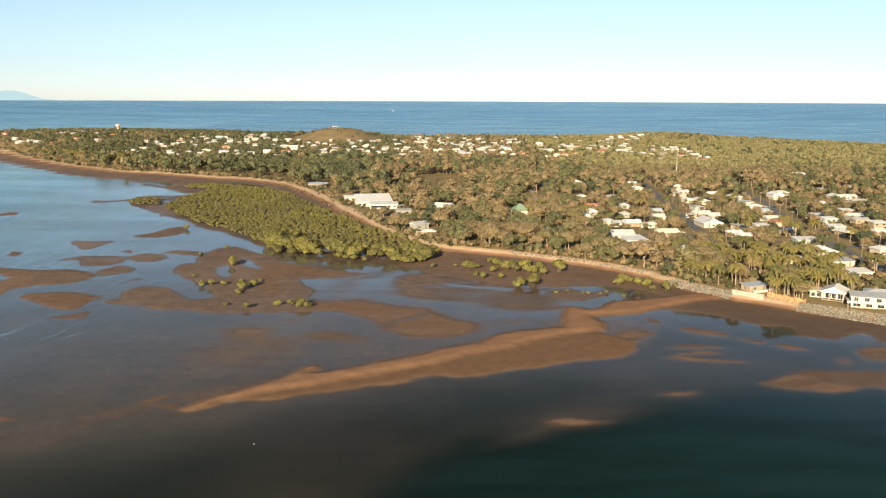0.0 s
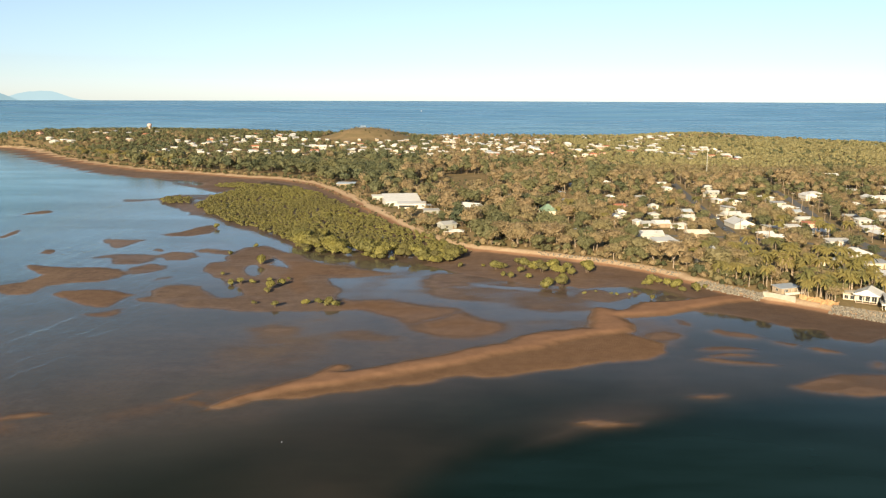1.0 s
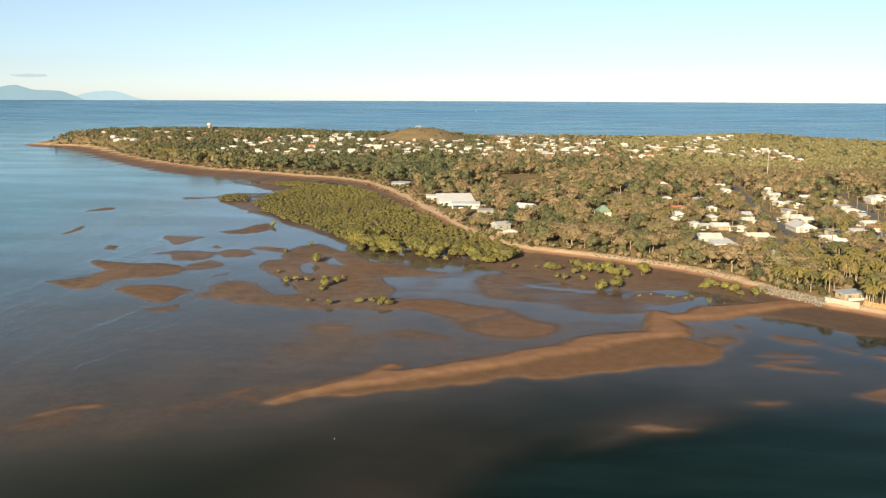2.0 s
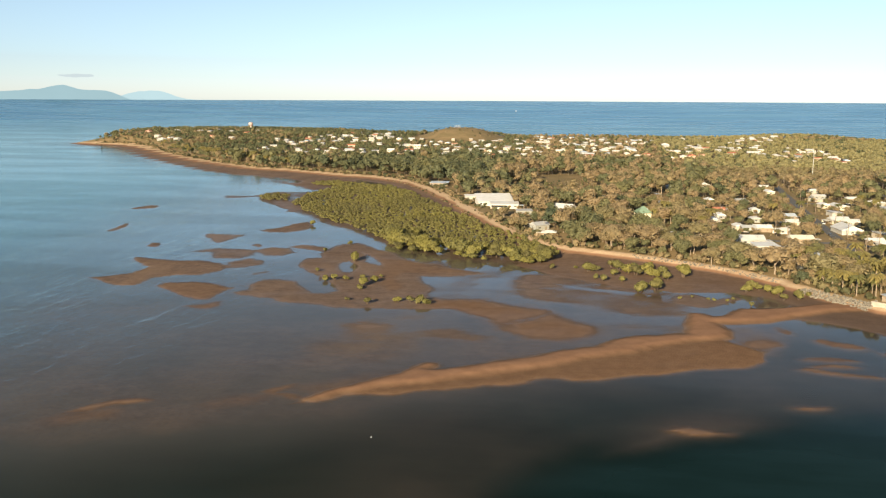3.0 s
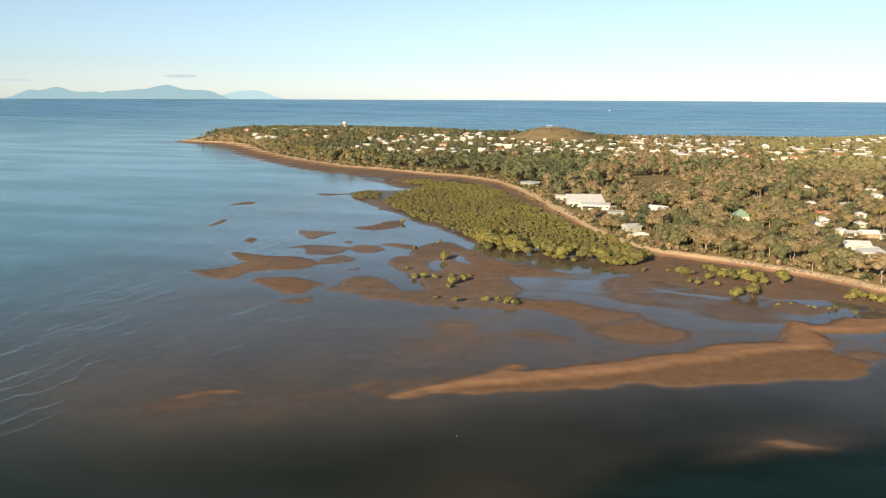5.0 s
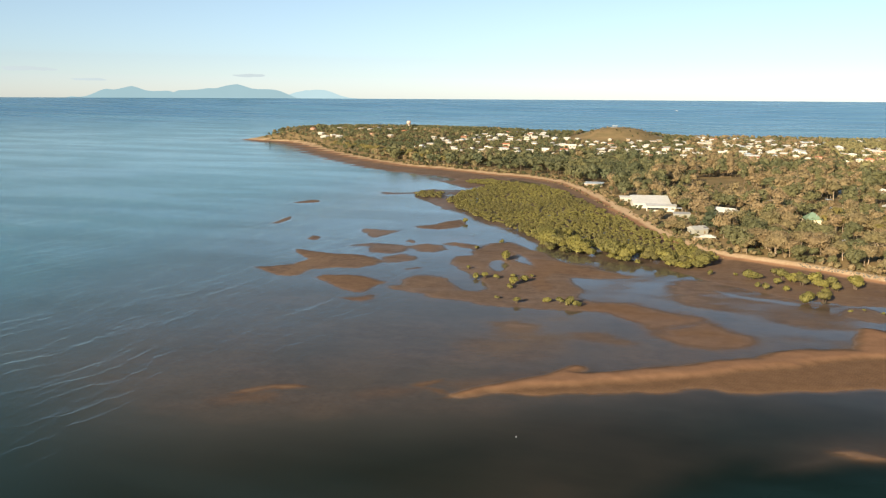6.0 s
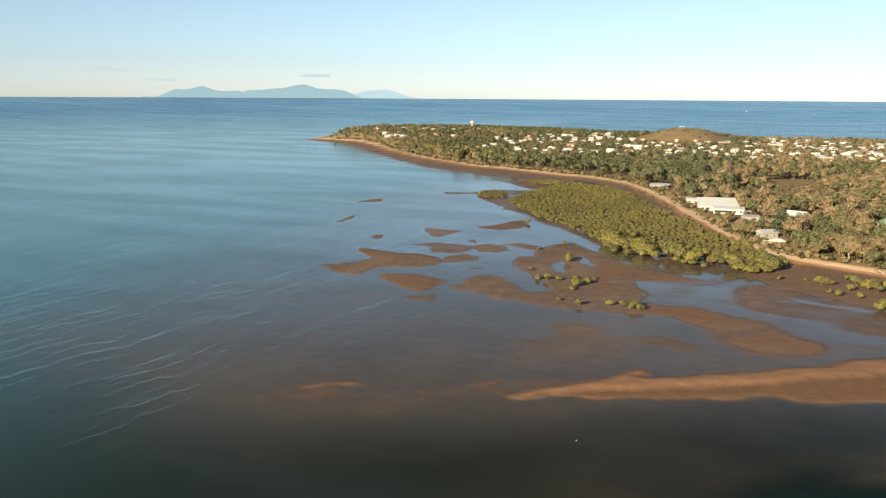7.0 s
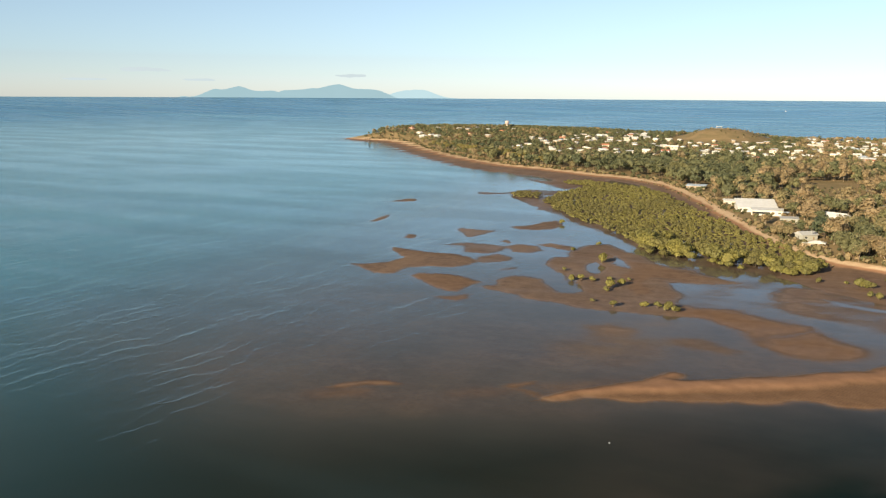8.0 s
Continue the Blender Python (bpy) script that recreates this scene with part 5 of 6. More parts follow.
NEAR_GUM = tree_kinds(GUM, BARK, (11, 12, 13, 14), 11.5, 11.0, 2.0, "olive-brown paperbark tree with pale trunk and spreading crown", "paperbark_tree")
NEAR_GREEN = tree_kinds(GREEN, DARK_BARK, (21, 22, 23), 10.5, 10.0, 1.2, "dense green garden tree with rounded crown", "shade_tree")
used = set()
for i in order:
    kinds = NEAR_GREEN if green[i] else NEAR_GUM
    src = kinds[shape_roll[i] % len(kinds)]
    m = pose(PTS[i, 0], PTS[i, 1], PZ[i], 0, 0, math.degrees(turn[i]))
    if src.name not in used:
        ob = src
        used.add(src.name)
    else:
        ob = copy_thing(src, m)
    ob.matrix_basis = m @ Matrix.Diagonal((size[i], size[i], size[i] * (0.9 + 0.25 * tint[i]), 1))


# the broad trees that stand at the edge of the beach
for k, (x, y, s) in enumerate([(62, 429, 1.15), (73, 434, 1.10), (93, 390, 1.35), (105, 407, 1.20), (108, 374, 1.40), (116, 378, 1.20), (54, 439, 1.05), (42, 447, 1.10), (31, 444, 1.00), (22, 445, 0.90), (81, 413, 1.10), (16, 461, 0.80), (72, 468, 1.20), (86, 401, 1.00), (105, 385, 1.10), (38, 467, 1.00), (51, 462, 1.10)]):
    if all((x - hx) ** 2 + (y - hy) ** 2 > (hr * 0.8) ** 2 for hx, hy, hr in PLOTS):
        ob = copy_thing(NEAR_GUM[k % 4], pose(x, y, float(height_at(x, y)[0]), 0, 0, k * 71))
        ob.matrix_basis = pose(x, y, float(height_at(x, y)[0]), 0, 0, k * 71) @ Matrix.Diagonal((s, s, s * 0.85, 1))


# low scrub along the top of the beach and in the gardens
g = np.random.default_rng(77)
scrub = []
for (x0, y0), (x1, y1) in zip(BEACH, BEACH[1:]):
    for k in range(int(math.hypot(x1 - x0, y1 - y0) / 2.2)):
        q = g.random()
        nx, ny = (y1 - y0), -(x1 - x0)
        nn = math.hypot(nx, ny)
        off = 1.0 + 5 * g.random()
        x, y = x0 + (x1 - x0) * q + nx / nn * off, y0 + (y1 - y0) * q + ny / nn * off
        if y > 345 and not (-75 < x < -25 and 560 < y < 600) and all((x - hx) ** 2 + (y - hy) ** 2 > hr * hr for hx, hy, hr in PLOTS):
            scrub.append((x, y, 0.22 + 0.26 * g.random()))
for k in range(2600):
    x, y = g.uniform(-60, 320), g.uniform(300, 800)
    if land_at(x, y)[0] > 3 and not (x > 128 and y < 328) and not (-60 < x < -28 and 560 < y < 592) and not near_lines(np.array([x]), np.array([y]), STREETS, 5.0)[0] and all((x - hx) ** 2 + (y - hy) ** 2 > (hr + 0.5) ** 2 for hx, hy, hr in PLOTS):
        scrub.append((x, y, 0.14 + 0.2 * g.random() ** 2))
for k in range(420):
    x, y = g.uniform(100, 215), g.uniform(305, 410)
    if land_at(x, y)[0] > 3 and not (x > 136 and y < 324) and all((x - hx) ** 2 + (y - hy) ** 2 > (hr + 0.5) ** 2 for hx, hy, hr in PLOTS) and not near_lines(np.array([x]), np.array([y]), STREETS, 5.0)[0]:
        scrub.append((x, y, 0.25 + 0.22 * g.random()))
for k in range(260):
    q = g.integers(15, 24)
    (x0, y0), (x1, y1), u = BEACH[q], BEACH[q + 1], g.random()
    ln = math.hypot(x1 - x0, y1 - y0)
    off = g.choice((g.uniform(-1.5, 1.0), g.uniform(5.5, 9.0)))
    scrub.append((x0 + (x1 - x0) * u - (y1 - y0) / ln * off, y0 + (y1 - y0) * u + (x1 - x0) / ln * off, 0.07 + 0.13 * g.random()))
for k in range(70):
    a, r = g.random() * 6.28, 62 * g.random() ** 0.5
    scrub.append((-178 + r * math.cos(a), 1475 + 1.3 * r * math.sin(a), 0.15 + 0.2 * g.random()))
scrub = np.array(scrub)
SCRUB = [plant_template(400 + k, 2, 28, 3.1, 10.0, 8.0, 0.3, 0.2) for k in range(4)]
mixed = g.random(len(scrub)) < 0.5
sz = height_at(scrub[:, 0], scrub[:, 1])
for mask, mats, name, words in ((mixed, [SHADED_SCRUB, DARK_BARK], "garden_scrub", "green shrubs in the gardens and on the beach bank"), (~mixed, [GUM, BARK], "dry_scrub", "dry olive shrubs along the top of the beach")):
    scatter(name, [(x, y, z - 0.1, s, g.random() * 6.28, g.integers(0, 4), g.random()) for (x, y, s), z in zip(scrub[mask], sz[mask])], SCRUB, mats, words, "shrubs")


# palms
def palm(seed, height):
    pick = random.Random(seed)
    ob = thing("palm_tree", 0, 0, -200, 0, "tall coconut palm with drooping yellow-green fronds", "palm tree", "palms along the shore")
    lean = pick.uniform(-0.8, 0.8)
    bm = tube(bmesh.new(), [(0, 0, -0.3), (lean * 0.2, 0, height * 0.4), (lean * 0.6, 0, height * 0.75), (lean, 0, height)], [0.24, 0.17, 0.15, 0.13], 6)
    part("trunk", bm, BARK, ob)
    V, F = [], []
    for k in range(30):
        a, up = k * 2.4 + pick.uniform(-0.2, 0.2), pick.uniform(-0.25, 1.0)
        length = pick.uniform(3.0, 4.3)
        dirx, diry = math.cos(a), math.sin(a)
        spine = []
        for j in range(5):
            q = j / 4
            spine.append((lean + dirx * length * q * (1 - 0.12 * max(up, 0)), diry * length * q, height + up * length * 0.75 * q - length * 0.75 * q * q))
        for j in range(4):
            w0, w1 = [0.15, 0.5, 0.55, 0.42, 0.08][j], [0.15, 0.5, 0.55, 0.42, 0.08][j + 1]
            p, r = spine[j], spine[j + 1]
            for s in (-1, 1):
                n = len(V)
                V += [p, r, (r[0] - s * diry * w1, r[1] + s * dirx * w1, r[2] - 0.55 * w1), (p[0] - s * diry * w0, p[1] + s * dirx * w0, p[2] - 0.55 * w0)]
                F += [(n, n + 1, n + 2), (n, n + 2, n + 3)]
    part("crown", arrays_to_mesh("crown", np.array(V), np.array(F), [PALM], single=np.ones(len(V))), None, ob)
    return ob


PALMS = [palm(41, 7.5), palm(42, 9.0), palm(43, 10.0)]
spots = []
pick = random.Random(5)
for (x0, y0), (x1, y1), count, spread in (((104, 362), (132, 326), 22, 7), ((124, 340), (141, 316), 18, 6), ((128, 335), (141, 324), 12, 5), ((143, 331), (176, 318), 26, 7), ((112, 375), (165, 345), 46, 16), ((120, 400), (205, 350), 34, 20), ((-285, 893), (-520, 1110), 60, 9), ((105, 400), (125, 380), 6, 8), ((-520, 1110), (-600, 1215), 18, 9), ((20, 560), (90, 500), 10, 25), ((170, 480), (240, 420), 14, 16), ((120, 540), (220, 600), 10, 30)):
    for k in range(count):
        q = (k + pick.random()) / count
        x, y = x0 + (x1 - x0) * q + pick.uniform(-1, 1) * spread * 0.5, y0 + (y1 - y0) * q + abs(pick.uniform(0, 1)) * spread
        if land_at(x, y)[0] > 2.0 and not near_lines(np.array([x]), np.array([y]), STREETS, 4.5)[0] and all((x - hx) ** 2 + (y - hy) ** 2 > (hr + 0.8) ** 2 for hx, hy, hr in PLOTS):
            spots.append((x, y))
for k, (x, y) in enumerate(spots):
    src = PALMS[k % 3]
    s = pick.uniform(0.75, 1.15)
    m = pose(x, y, float(height_at(x, y)[0]), 0, 0, pick.uniform(0, 360))
    ob = src if k < 3 else copy_thing(src, m)
    ob.matrix_basis = m @ Matrix.Diagonal((s, s, s, 1))

# mangroves: a belt of bushes on the mud, and single ones out on the flats
BELT = [(-203, 621), (-170, 563), (-141, 525), (-111, 483), (-88, 446), (-70, 430), (-54, 415), (-39, 408), (-23, 401), (-9, 404), (0, 416), (-3, 445), (-17, 467), (-31, 495), (-47, 528), (-71, 579), (-101, 648), (-129, 714), (-156, 754), (-185, 768), (-201, 734), (-208, 679)]
ISLET = [(-245, 658), (-238, 674), (-220, 667), (-211, 635), (-227, 631)]
STRIP = [(-236, 771), (-216, 792), (-191, 777), (-198, 743), (-224, 747)]
BUSH = [plant_template(300 + k, 4, 64, 0.98, 5.4, 3.7, 0.3, 0.12, 0.95, 1) for k in range(6)]
g = np.random.default_rng(33)
mx, my = jittered(-260, 10, 395, 800, 3.0, g)
d = np.maximum(np.maximum(inside_distance(mx, my, BELT), inside_distance(mx, my, ISLET) - 0.5), inside_distance(mx, my, STRIP) - 0.5)
d = d + 8 * fractal(mx, my, 16)
keep = d > 0.5
mx, my, d = mx[keep], my[keep], d[keep]
mz = height_at(mx, my)
front = smooth(470 - my, -10, 50) * smooth(mx, -110, -70)
ms = (0.38 + 0.24 * g.random(len(mx)) + 0.22 * fractal(mx, my, 25)) * (1 + 0.7 * front)
thin = g.random(len(mx)) > 0.12 + 0.80 * front
mt = np.clip(0.5 * front + 0.78 * (1 - front) + 0.5 * fractal(mx, my, 30) + 0.25 * (g.random(len(mx)) - 0.5), 0, 0.99)
scatter("mangrove_thicket", [(x, y, max(z, 0.0), s, a, k, t) for x, y, z, s, a, k, t, q in zip(mx, my, mz, ms, g.random(len(mx)) * 6.28, g.integers(0, 6, len(mx)), mt, thin) if q],
        BUSH, [MANGROVE, DARK_BARK], "thick belt of yellow-green mangroves on the mud", "mangroves")


def mangrove(seed, width, height, clumps=6, leaves=420, leaf=0.45, words="low yellow-green mangrove bush standing on wet mud", group="mangroves on the flats"):
    ob = thing("mangrove_bush", 0, 0, -200, 0, words, "mangrove", group)
    pick = random.Random(seed)
    bm = bmesh.new()
    for k in range(5):
        a = k * 1.26 + pick.uniform(-0.3, 0.3)
        tube(bm, [(0.25 * math.cos(a), 0.25 * math.sin(a), -0.4), (0.5 * math.cos(a), 0.5 * math.sin(a), height * 0.3), (width * 0.3 * math.cos(a), width * 0.3 * math.sin(a), height * 0.65)], [0.09, 0.07, 0.03], 5)
    part("stem", bm, DARK_BARK, ob)
    v, f = leaf_cloud(seed, clumps, leaves, leaf, width, height, 0.25)
    part("crown", arrays_to_mesh("crown", v, f, [MANGROVE], single=np.ones(len(v))), None, ob)
    return ob


EDGE = [(-98, 468), (-85, 436), (-72, 434), (-57, 427), (-46, 420), (-35, 420), (-23, 414), (-12, 411), (-4, 418)]
TALL = [mangrove(54 + k, 7.6, 5.4, 9, 620, 0.6, "large yellow-green mangrove at the edge of the thicket", "mangroves at the edge of the thicket") for k in range(3)]
pick = random.Random(12)
spots = []
for (x0, y0), (x1, y1) in zip(EDGE, EDGE[1:]):
    ln = math.hypot(x1 - x0, y1 - y0)
    for row, (back, chance) in enumerate(((0.5, 0.7), (7.0, 0.9), (15.0, 0.8), (24.0, 0.5))):
        for k in range(max(1, round(ln / 7.5))):
            q = (k + pick.random()) / max(1, round(ln / 7.5))
            if pick.random() < chance:
                spots.append((x0 + (x1 - x0) * q + back * 0.4 + pick.uniform(-1.5, 1.5), y0 + (y1 - y0) * q + back + pick.uniform(-2, 2), (0.7, 1.25, 1.15, 0.9)[row] * pick.uniform(0.62, 1.2)))
for k, (x, y, s) in enumerate(spots):
    m = pose(x, y, max(float(height_at(x, y)[0]), -0.1), 0, 0, (k * 67) % 360)
    ob = TALL[k] if k < 3 else copy_thing(TALL[k % 3], m)
    ob.matrix_basis = m @ Matrix.Diagonal((s, s, s, 1))

BUSHES = [mangrove(51, 4.2, 3.0), mangrove(52, 4.6, 2.8), mangrove(53, 3.8, 3.2)]
SINGLES = [(-101, 404, 1.29), (-123, 429, 0.61), (-84, 350, 1.11), (-81, 358, 0.88), (-84, 344, 0.61), (-75, 319, 0.79), (-84, 323, 0.46), (-64, 324, 0.68), (-59, 324, 0.79), (-55, 322, 1.01), (-52, 321, 0.78), (-156, 517, 0.93), (-112, 377, 0.54), (-103, 359, 0.77), (-99, 359, 0.90), (-94, 360, 0.64), (-88, 366, 0.52), (-80, 368, 0.45), (-115, 450, 0.64), (12, 397, 1.36), (16, 398, 0.82), (18, 377, 0.91), (15, 382, 0.66), (23, 408, 1.12), (26, 402, 1.38), (30, 396, 1.36), (33, 391, 1.48), (37, 395, 1.50)]
SINGLES += [(40, 389, 1.34), (45, 395, 1.23), (46, 384, 1.20), (33, 359, 1.36), (39, 360, 1.49), (41, 372, 1.03), (26, 377, 0.78), (54, 391, 1.76), (76, 364, 1.02), (80, 372, 1.05), (82, 368, 0.78), (85, 364, 1.03), (88, 361, 1.15), (88, 351, 0.87), (94, 353, 1.13), (99, 358, 0.64), (73, 339, 0.60), (58, 347, 0.36), (60, 346, 0.36), (65, 345, 0.36), (68, 348, 0.43), (47, 347, 0.36), (52, 350, 0.36), (-5, 401, 0.69), (6, 403, 0.48), (23, 389, 0.94), (33, 406, 0.98), (41, 408, 0.98)]
for k, (x, y, s) in enumerate(SINGLES):
    src = BUSHES[k % 3]
    m = pose(x, y, max(float(height_at(x, y)[0]), -0.1), 0, 0, (k * 77) % 360)
    ob = src if k < 3 else copy_thing(src, m)
    ob.matrix_basis = m @ Matrix.Diagonal((s, s, s, 1))

# ---- water tower, mast, boat ----
def lathe(profile, sides=16):
    bm = bmesh.new()
    rings = [[bm.verts.new((r * math.cos(2 * math.pi * k / sides), r * math.sin(2 * math.pi * k / sides), z)) for k in range(sides)] for r, z in profile]
    for r0, r1 in zip(rings, rings[1:]):
        for k in range(sides):
            bm.faces.new((r0[k], r0[(k + 1) % sides], r1[(k + 1) % sides], r1[k]))
    bm.faces.new(rings[0][::-1]), bm.faces.new(rings[-1])
    return bm


tx, ty = -549.0, 1462.0
tz = float(height_at(tx, ty)[0])
tower = thing("water_tower", tx, ty, tz - 0.2, 0, "pale pink concrete water tower with bulbous tank on the headland", "water tower")
part("shaft", lathe([(2.6, 0), (2.2, 4), (2.0, 9)]), CONCRETE, tower)
part("tank", lathe([(2.0, 9.01), (4.0, 11.0), (4.9, 13.0), (4.9, 14.6), (3.8, 15.9), (1.2, 16.4)]), TANK_PINK, tower, "pale pink rounded tank")
tower.scale = (0.8, 0.8, 0.92)

ax, ay = 222.5, 820.5
az = float(height_at(ax, ay)[0])
mast = thing("radio_mast", ax, ay, az - 0.2, 0, "tall slim steel radio mast with antenna ring above the woods", "mast")
part("pole", lathe([(0.36, 0), (0.28, 15), (0.2, 28.5)], 8), STEEL, mast)
part("platform", lathe([(0.9, 27.2), (1.0, 27.4), (0.9, 27.6)], 12), STEEL, mast)
for k in range(3):
    a = k * 2.094
    part("antenna", box(1.05 * math.cos(a) - 0.15, 1.05 * math.cos(a) + 0.15, 1.05 * math.sin(a) - 0.15, 1.05 * math.sin(a) + 0.15, 27.3, 29.6), WHITE_ROOF, mast)


# ---- along the beach: rocks, clay bank, sea wall ----
def rock_bank(points, width, count, size, label):
    """Dumped rocks of many sizes on the slope at the top of the beach, one joined mesh."""
    g = np.random.default_rng(len(points) * 13 + count)
    ico = bmesh.new()
    bmesh.ops.create_icosphere(ico, subdivisions=1, radius=1.0)
    iv = np.array([v.co[:] for v in ico.verts])
    fi = np.array([[v.index for v in f.verts] for f in ico.faces])
    ico.free()
    V, F = [], []
    lengths = [math.hypot(b[0] - a[0], b[1] - a[1]) for a, b in zip(points, points[1:])]
    for k in range(count):
        s = g.random() * sum(lengths)
        i = 0
        while s > lengths[i]:
            s -= lengths[i]
            i += 1
        (x0, y0), (x1, y1) = points[i], points[i + 1]
        ux, uy = (x1 - x0) / lengths[i], (y1 - y0) / lengths[i]
        off = (g.random() - 0.65) * width
        x, y = x0 + ux * s + uy * off, y0 + uy * s - ux * off
        r = size * (0.4 + 0.8 * g.random() ** 1.5)
        shape = iv * (0.75 + 0.5 * g.random((len(iv), 1))) * (r * (0.7 + 0.6 * g.random(3)))
        V.append(shape + np.array([x, y, float(height_at(x, y)[0]) + r * 0.25]))
        F.append(fi + 12 * k)
    ob = new("rock_revetment", arrays_to_mesh("rock_revetment", np.concatenate(V), np.concatenate(F), [ROCK]))
    return tagged(ob, label, "rocks", kind="stuff")


rock_bank([(174, 281), (160, 301), (150, 309), (141, 316.5), (136.5, 320)], 6.5, 1900, 0.46, "grey-brown boulder revetment below the beach houses")
rock_bank([(117, 338), (104, 356), (99, 366)], 5.0, 420, 0.65, "pale grey boulder bank at the top of the beach")
rock_bank([(93, 380), (83, 393), (70, 407), (55, 418), (34, 432)], 3.0, 260, 0.45, "low grey rocks along the beach bank")


def clay_bank(points, height):
    """An eroded scarp: a strip that falls steeply, gullied by noise."""
    n, rows = 110, 12
    V = []
    t = np.linspace(0, len(points) - 1.001, n)
    for j in range(rows):
        q = j / (rows - 1)
        for s in t:
            i = int(s)
            k = s - i
            (x0, y0), (x1, y1) = points[i], points[i + 1]
            ln = math.hypot(x1 - x0, y1 - y0)
            x, y = x0 + (x1 - x0) * k, y0 + (y1 - y0) * k
            gully = float(fractal(np.array([s * 14.0 + 3 * q]), np.array([q * 5.0]), 3.0, 5)[0])
            out = -2.6 + 4.4 * q ** 1.6 + 3.4 * gully * (0.35 + q)
            nx, ny = (y1 - y0) / ln, -(x1 - x0) / ln
            V.append((x - nx * out, y - ny * out, 2.6 + height * (1 - q) ** 0.8 * (1 + 1.1 * gully) - 2.3 * q))
    idx = np.arange(n * rows).reshape(rows, n)
    quads = np.stack([idx[:-1, :-1], idx[:-1, 1:], idx[1:, 1:], idx[1:, :-1]], -1).reshape(-1, 4)
    ob = new("clay_bank", arrays_to_mesh("clay_bank", np.array(V), quads, [CLAY]))
    return tagged(ob, "eroded orange clay scarp between palms and beach", "bank", kind="structure")


clay_bank([(137.5, 319), (134, 323), (130.5, 327), (127, 331.5)], 1.5)
wall_foot = thing("sea_wall", 121.5, 334.0, 0.6, -42, "pale concrete sea wall in front of a low beach house", "wall")
part("panel", box(-6.5, 6.5, -0.25, 0.25, -0.4, 3.2, 0.04), CONCRETE, wall_foot)
part("coping", box(-6.6, 6.6, -0.35, 0.35, 3.202, 3.4, 0.03), CONCRETE, wall_foot)
part("return", box(-6.5, -6.0, 0.252, 4.0, -0.4, 3.2, 0.04), CONCRETE, wall_foot)


# ---- poles, cars ----
def power_pole():
    ob = thing("power_pole", 0, 0, -200, 0, "tall timber power pole with crossarm beside the street", "power pole", "poles along the streets")
    part("pole", tube(bmesh.new(), [(0, 0, -0.4), (0, 0, 5), (0, 0, 9.6)], [0.2, 0.17, 0.13], 6), TIMBER, ob)
    part("crossarm", box(-1.2, 1.2, -0.07, 0.07, 8.8, 9.0), TIMBER, ob)
    for x in (-1.05, -0.4, 0.4, 1.05):
        part("insulator", box(x - 0.06, x + 0.06, -0.05, 0.05, 9.002, 9.22), WHITE_WALL, ob)
    return ob


def car(paint, words):
    ob = thing("car", 0, 0, -200, 0, words, "car", "parked cars")
    bm = box(-0.88, 0.88, -2.15, 2.15, 0.28, 0.82, 0.12)
    part("body", bm, paint, ob)
    cab = bmesh.new()
    low, top = [(-0.8, -1.5), (0.8, -1.5), (0.8, 1.0), (-0.8, 1.0)], [(-0.62, -1.05), (0.62, -1.05), (0.62, 0.4), (-0.62, 0.4)]
    a = [cab.verts.new((x, y, 0.815)) for x, y in low]
    d = [cab.verts.new((x, y, 1.38)) for x, y in top]
    cab.faces.new(a[::-1]), cab.faces.new(d)
    for k in range(4):
        cab.faces.new((a[k], a[(k + 1) % 4], d[(k + 1) % 4], d[k]))
    part("cabin", cab, GLASS, ob, "dark tinted windows")
    part("roof", box(-0.62, 0.62, -1.05, 0.4, 1.382, 1.43, 0.02), paint, ob)
    for x in (-0.8, 0.8):
        for y in (-1.35, 1.35):
            w = part("wheel", lathe([(0.30, -0.1), (0.33, -0.06), (0.33, 0.06), (0.30, 0.1)], 10), RUBBER, ob, "", pose(x, y, 0.33, 0, 90, 0))
            part("rim", lathe([(0.18, -0.105), (0.18, 0.105)], 8), STEEL, w)
    return ob


first = power_pole()
POLES = []
for line, side in ((STREETS[0], 5.2), (STREETS[1], -5.2), (STREETS[1], 5.4), (STREETS[2], 5.0)):
    for (x0, y0), (x1, y1) in zip(line, line[1:]):
        ln = math.hypot(x1 - x0, y1 - y0)
        for k in range(int(ln / 36)):
            q = (k + 0.5) * 36 / ln
            POLES.append((x0 + (x1 - x0) * q + side * (y1 - y0) / ln, y0 + (y1 - y0) * q - side * (x1 - x0) / ln, math.degrees(math.atan2(y1 - y0, x1 - x0)) - 90))
for k, (x, y, a) in enumerate(POLES):
    m = pose(x, y, float(height_at(x, y)[0]), 0, 0, a)
    ob = first if k == 0 else copy_thing(first, m)
    ob.matrix_basis = m

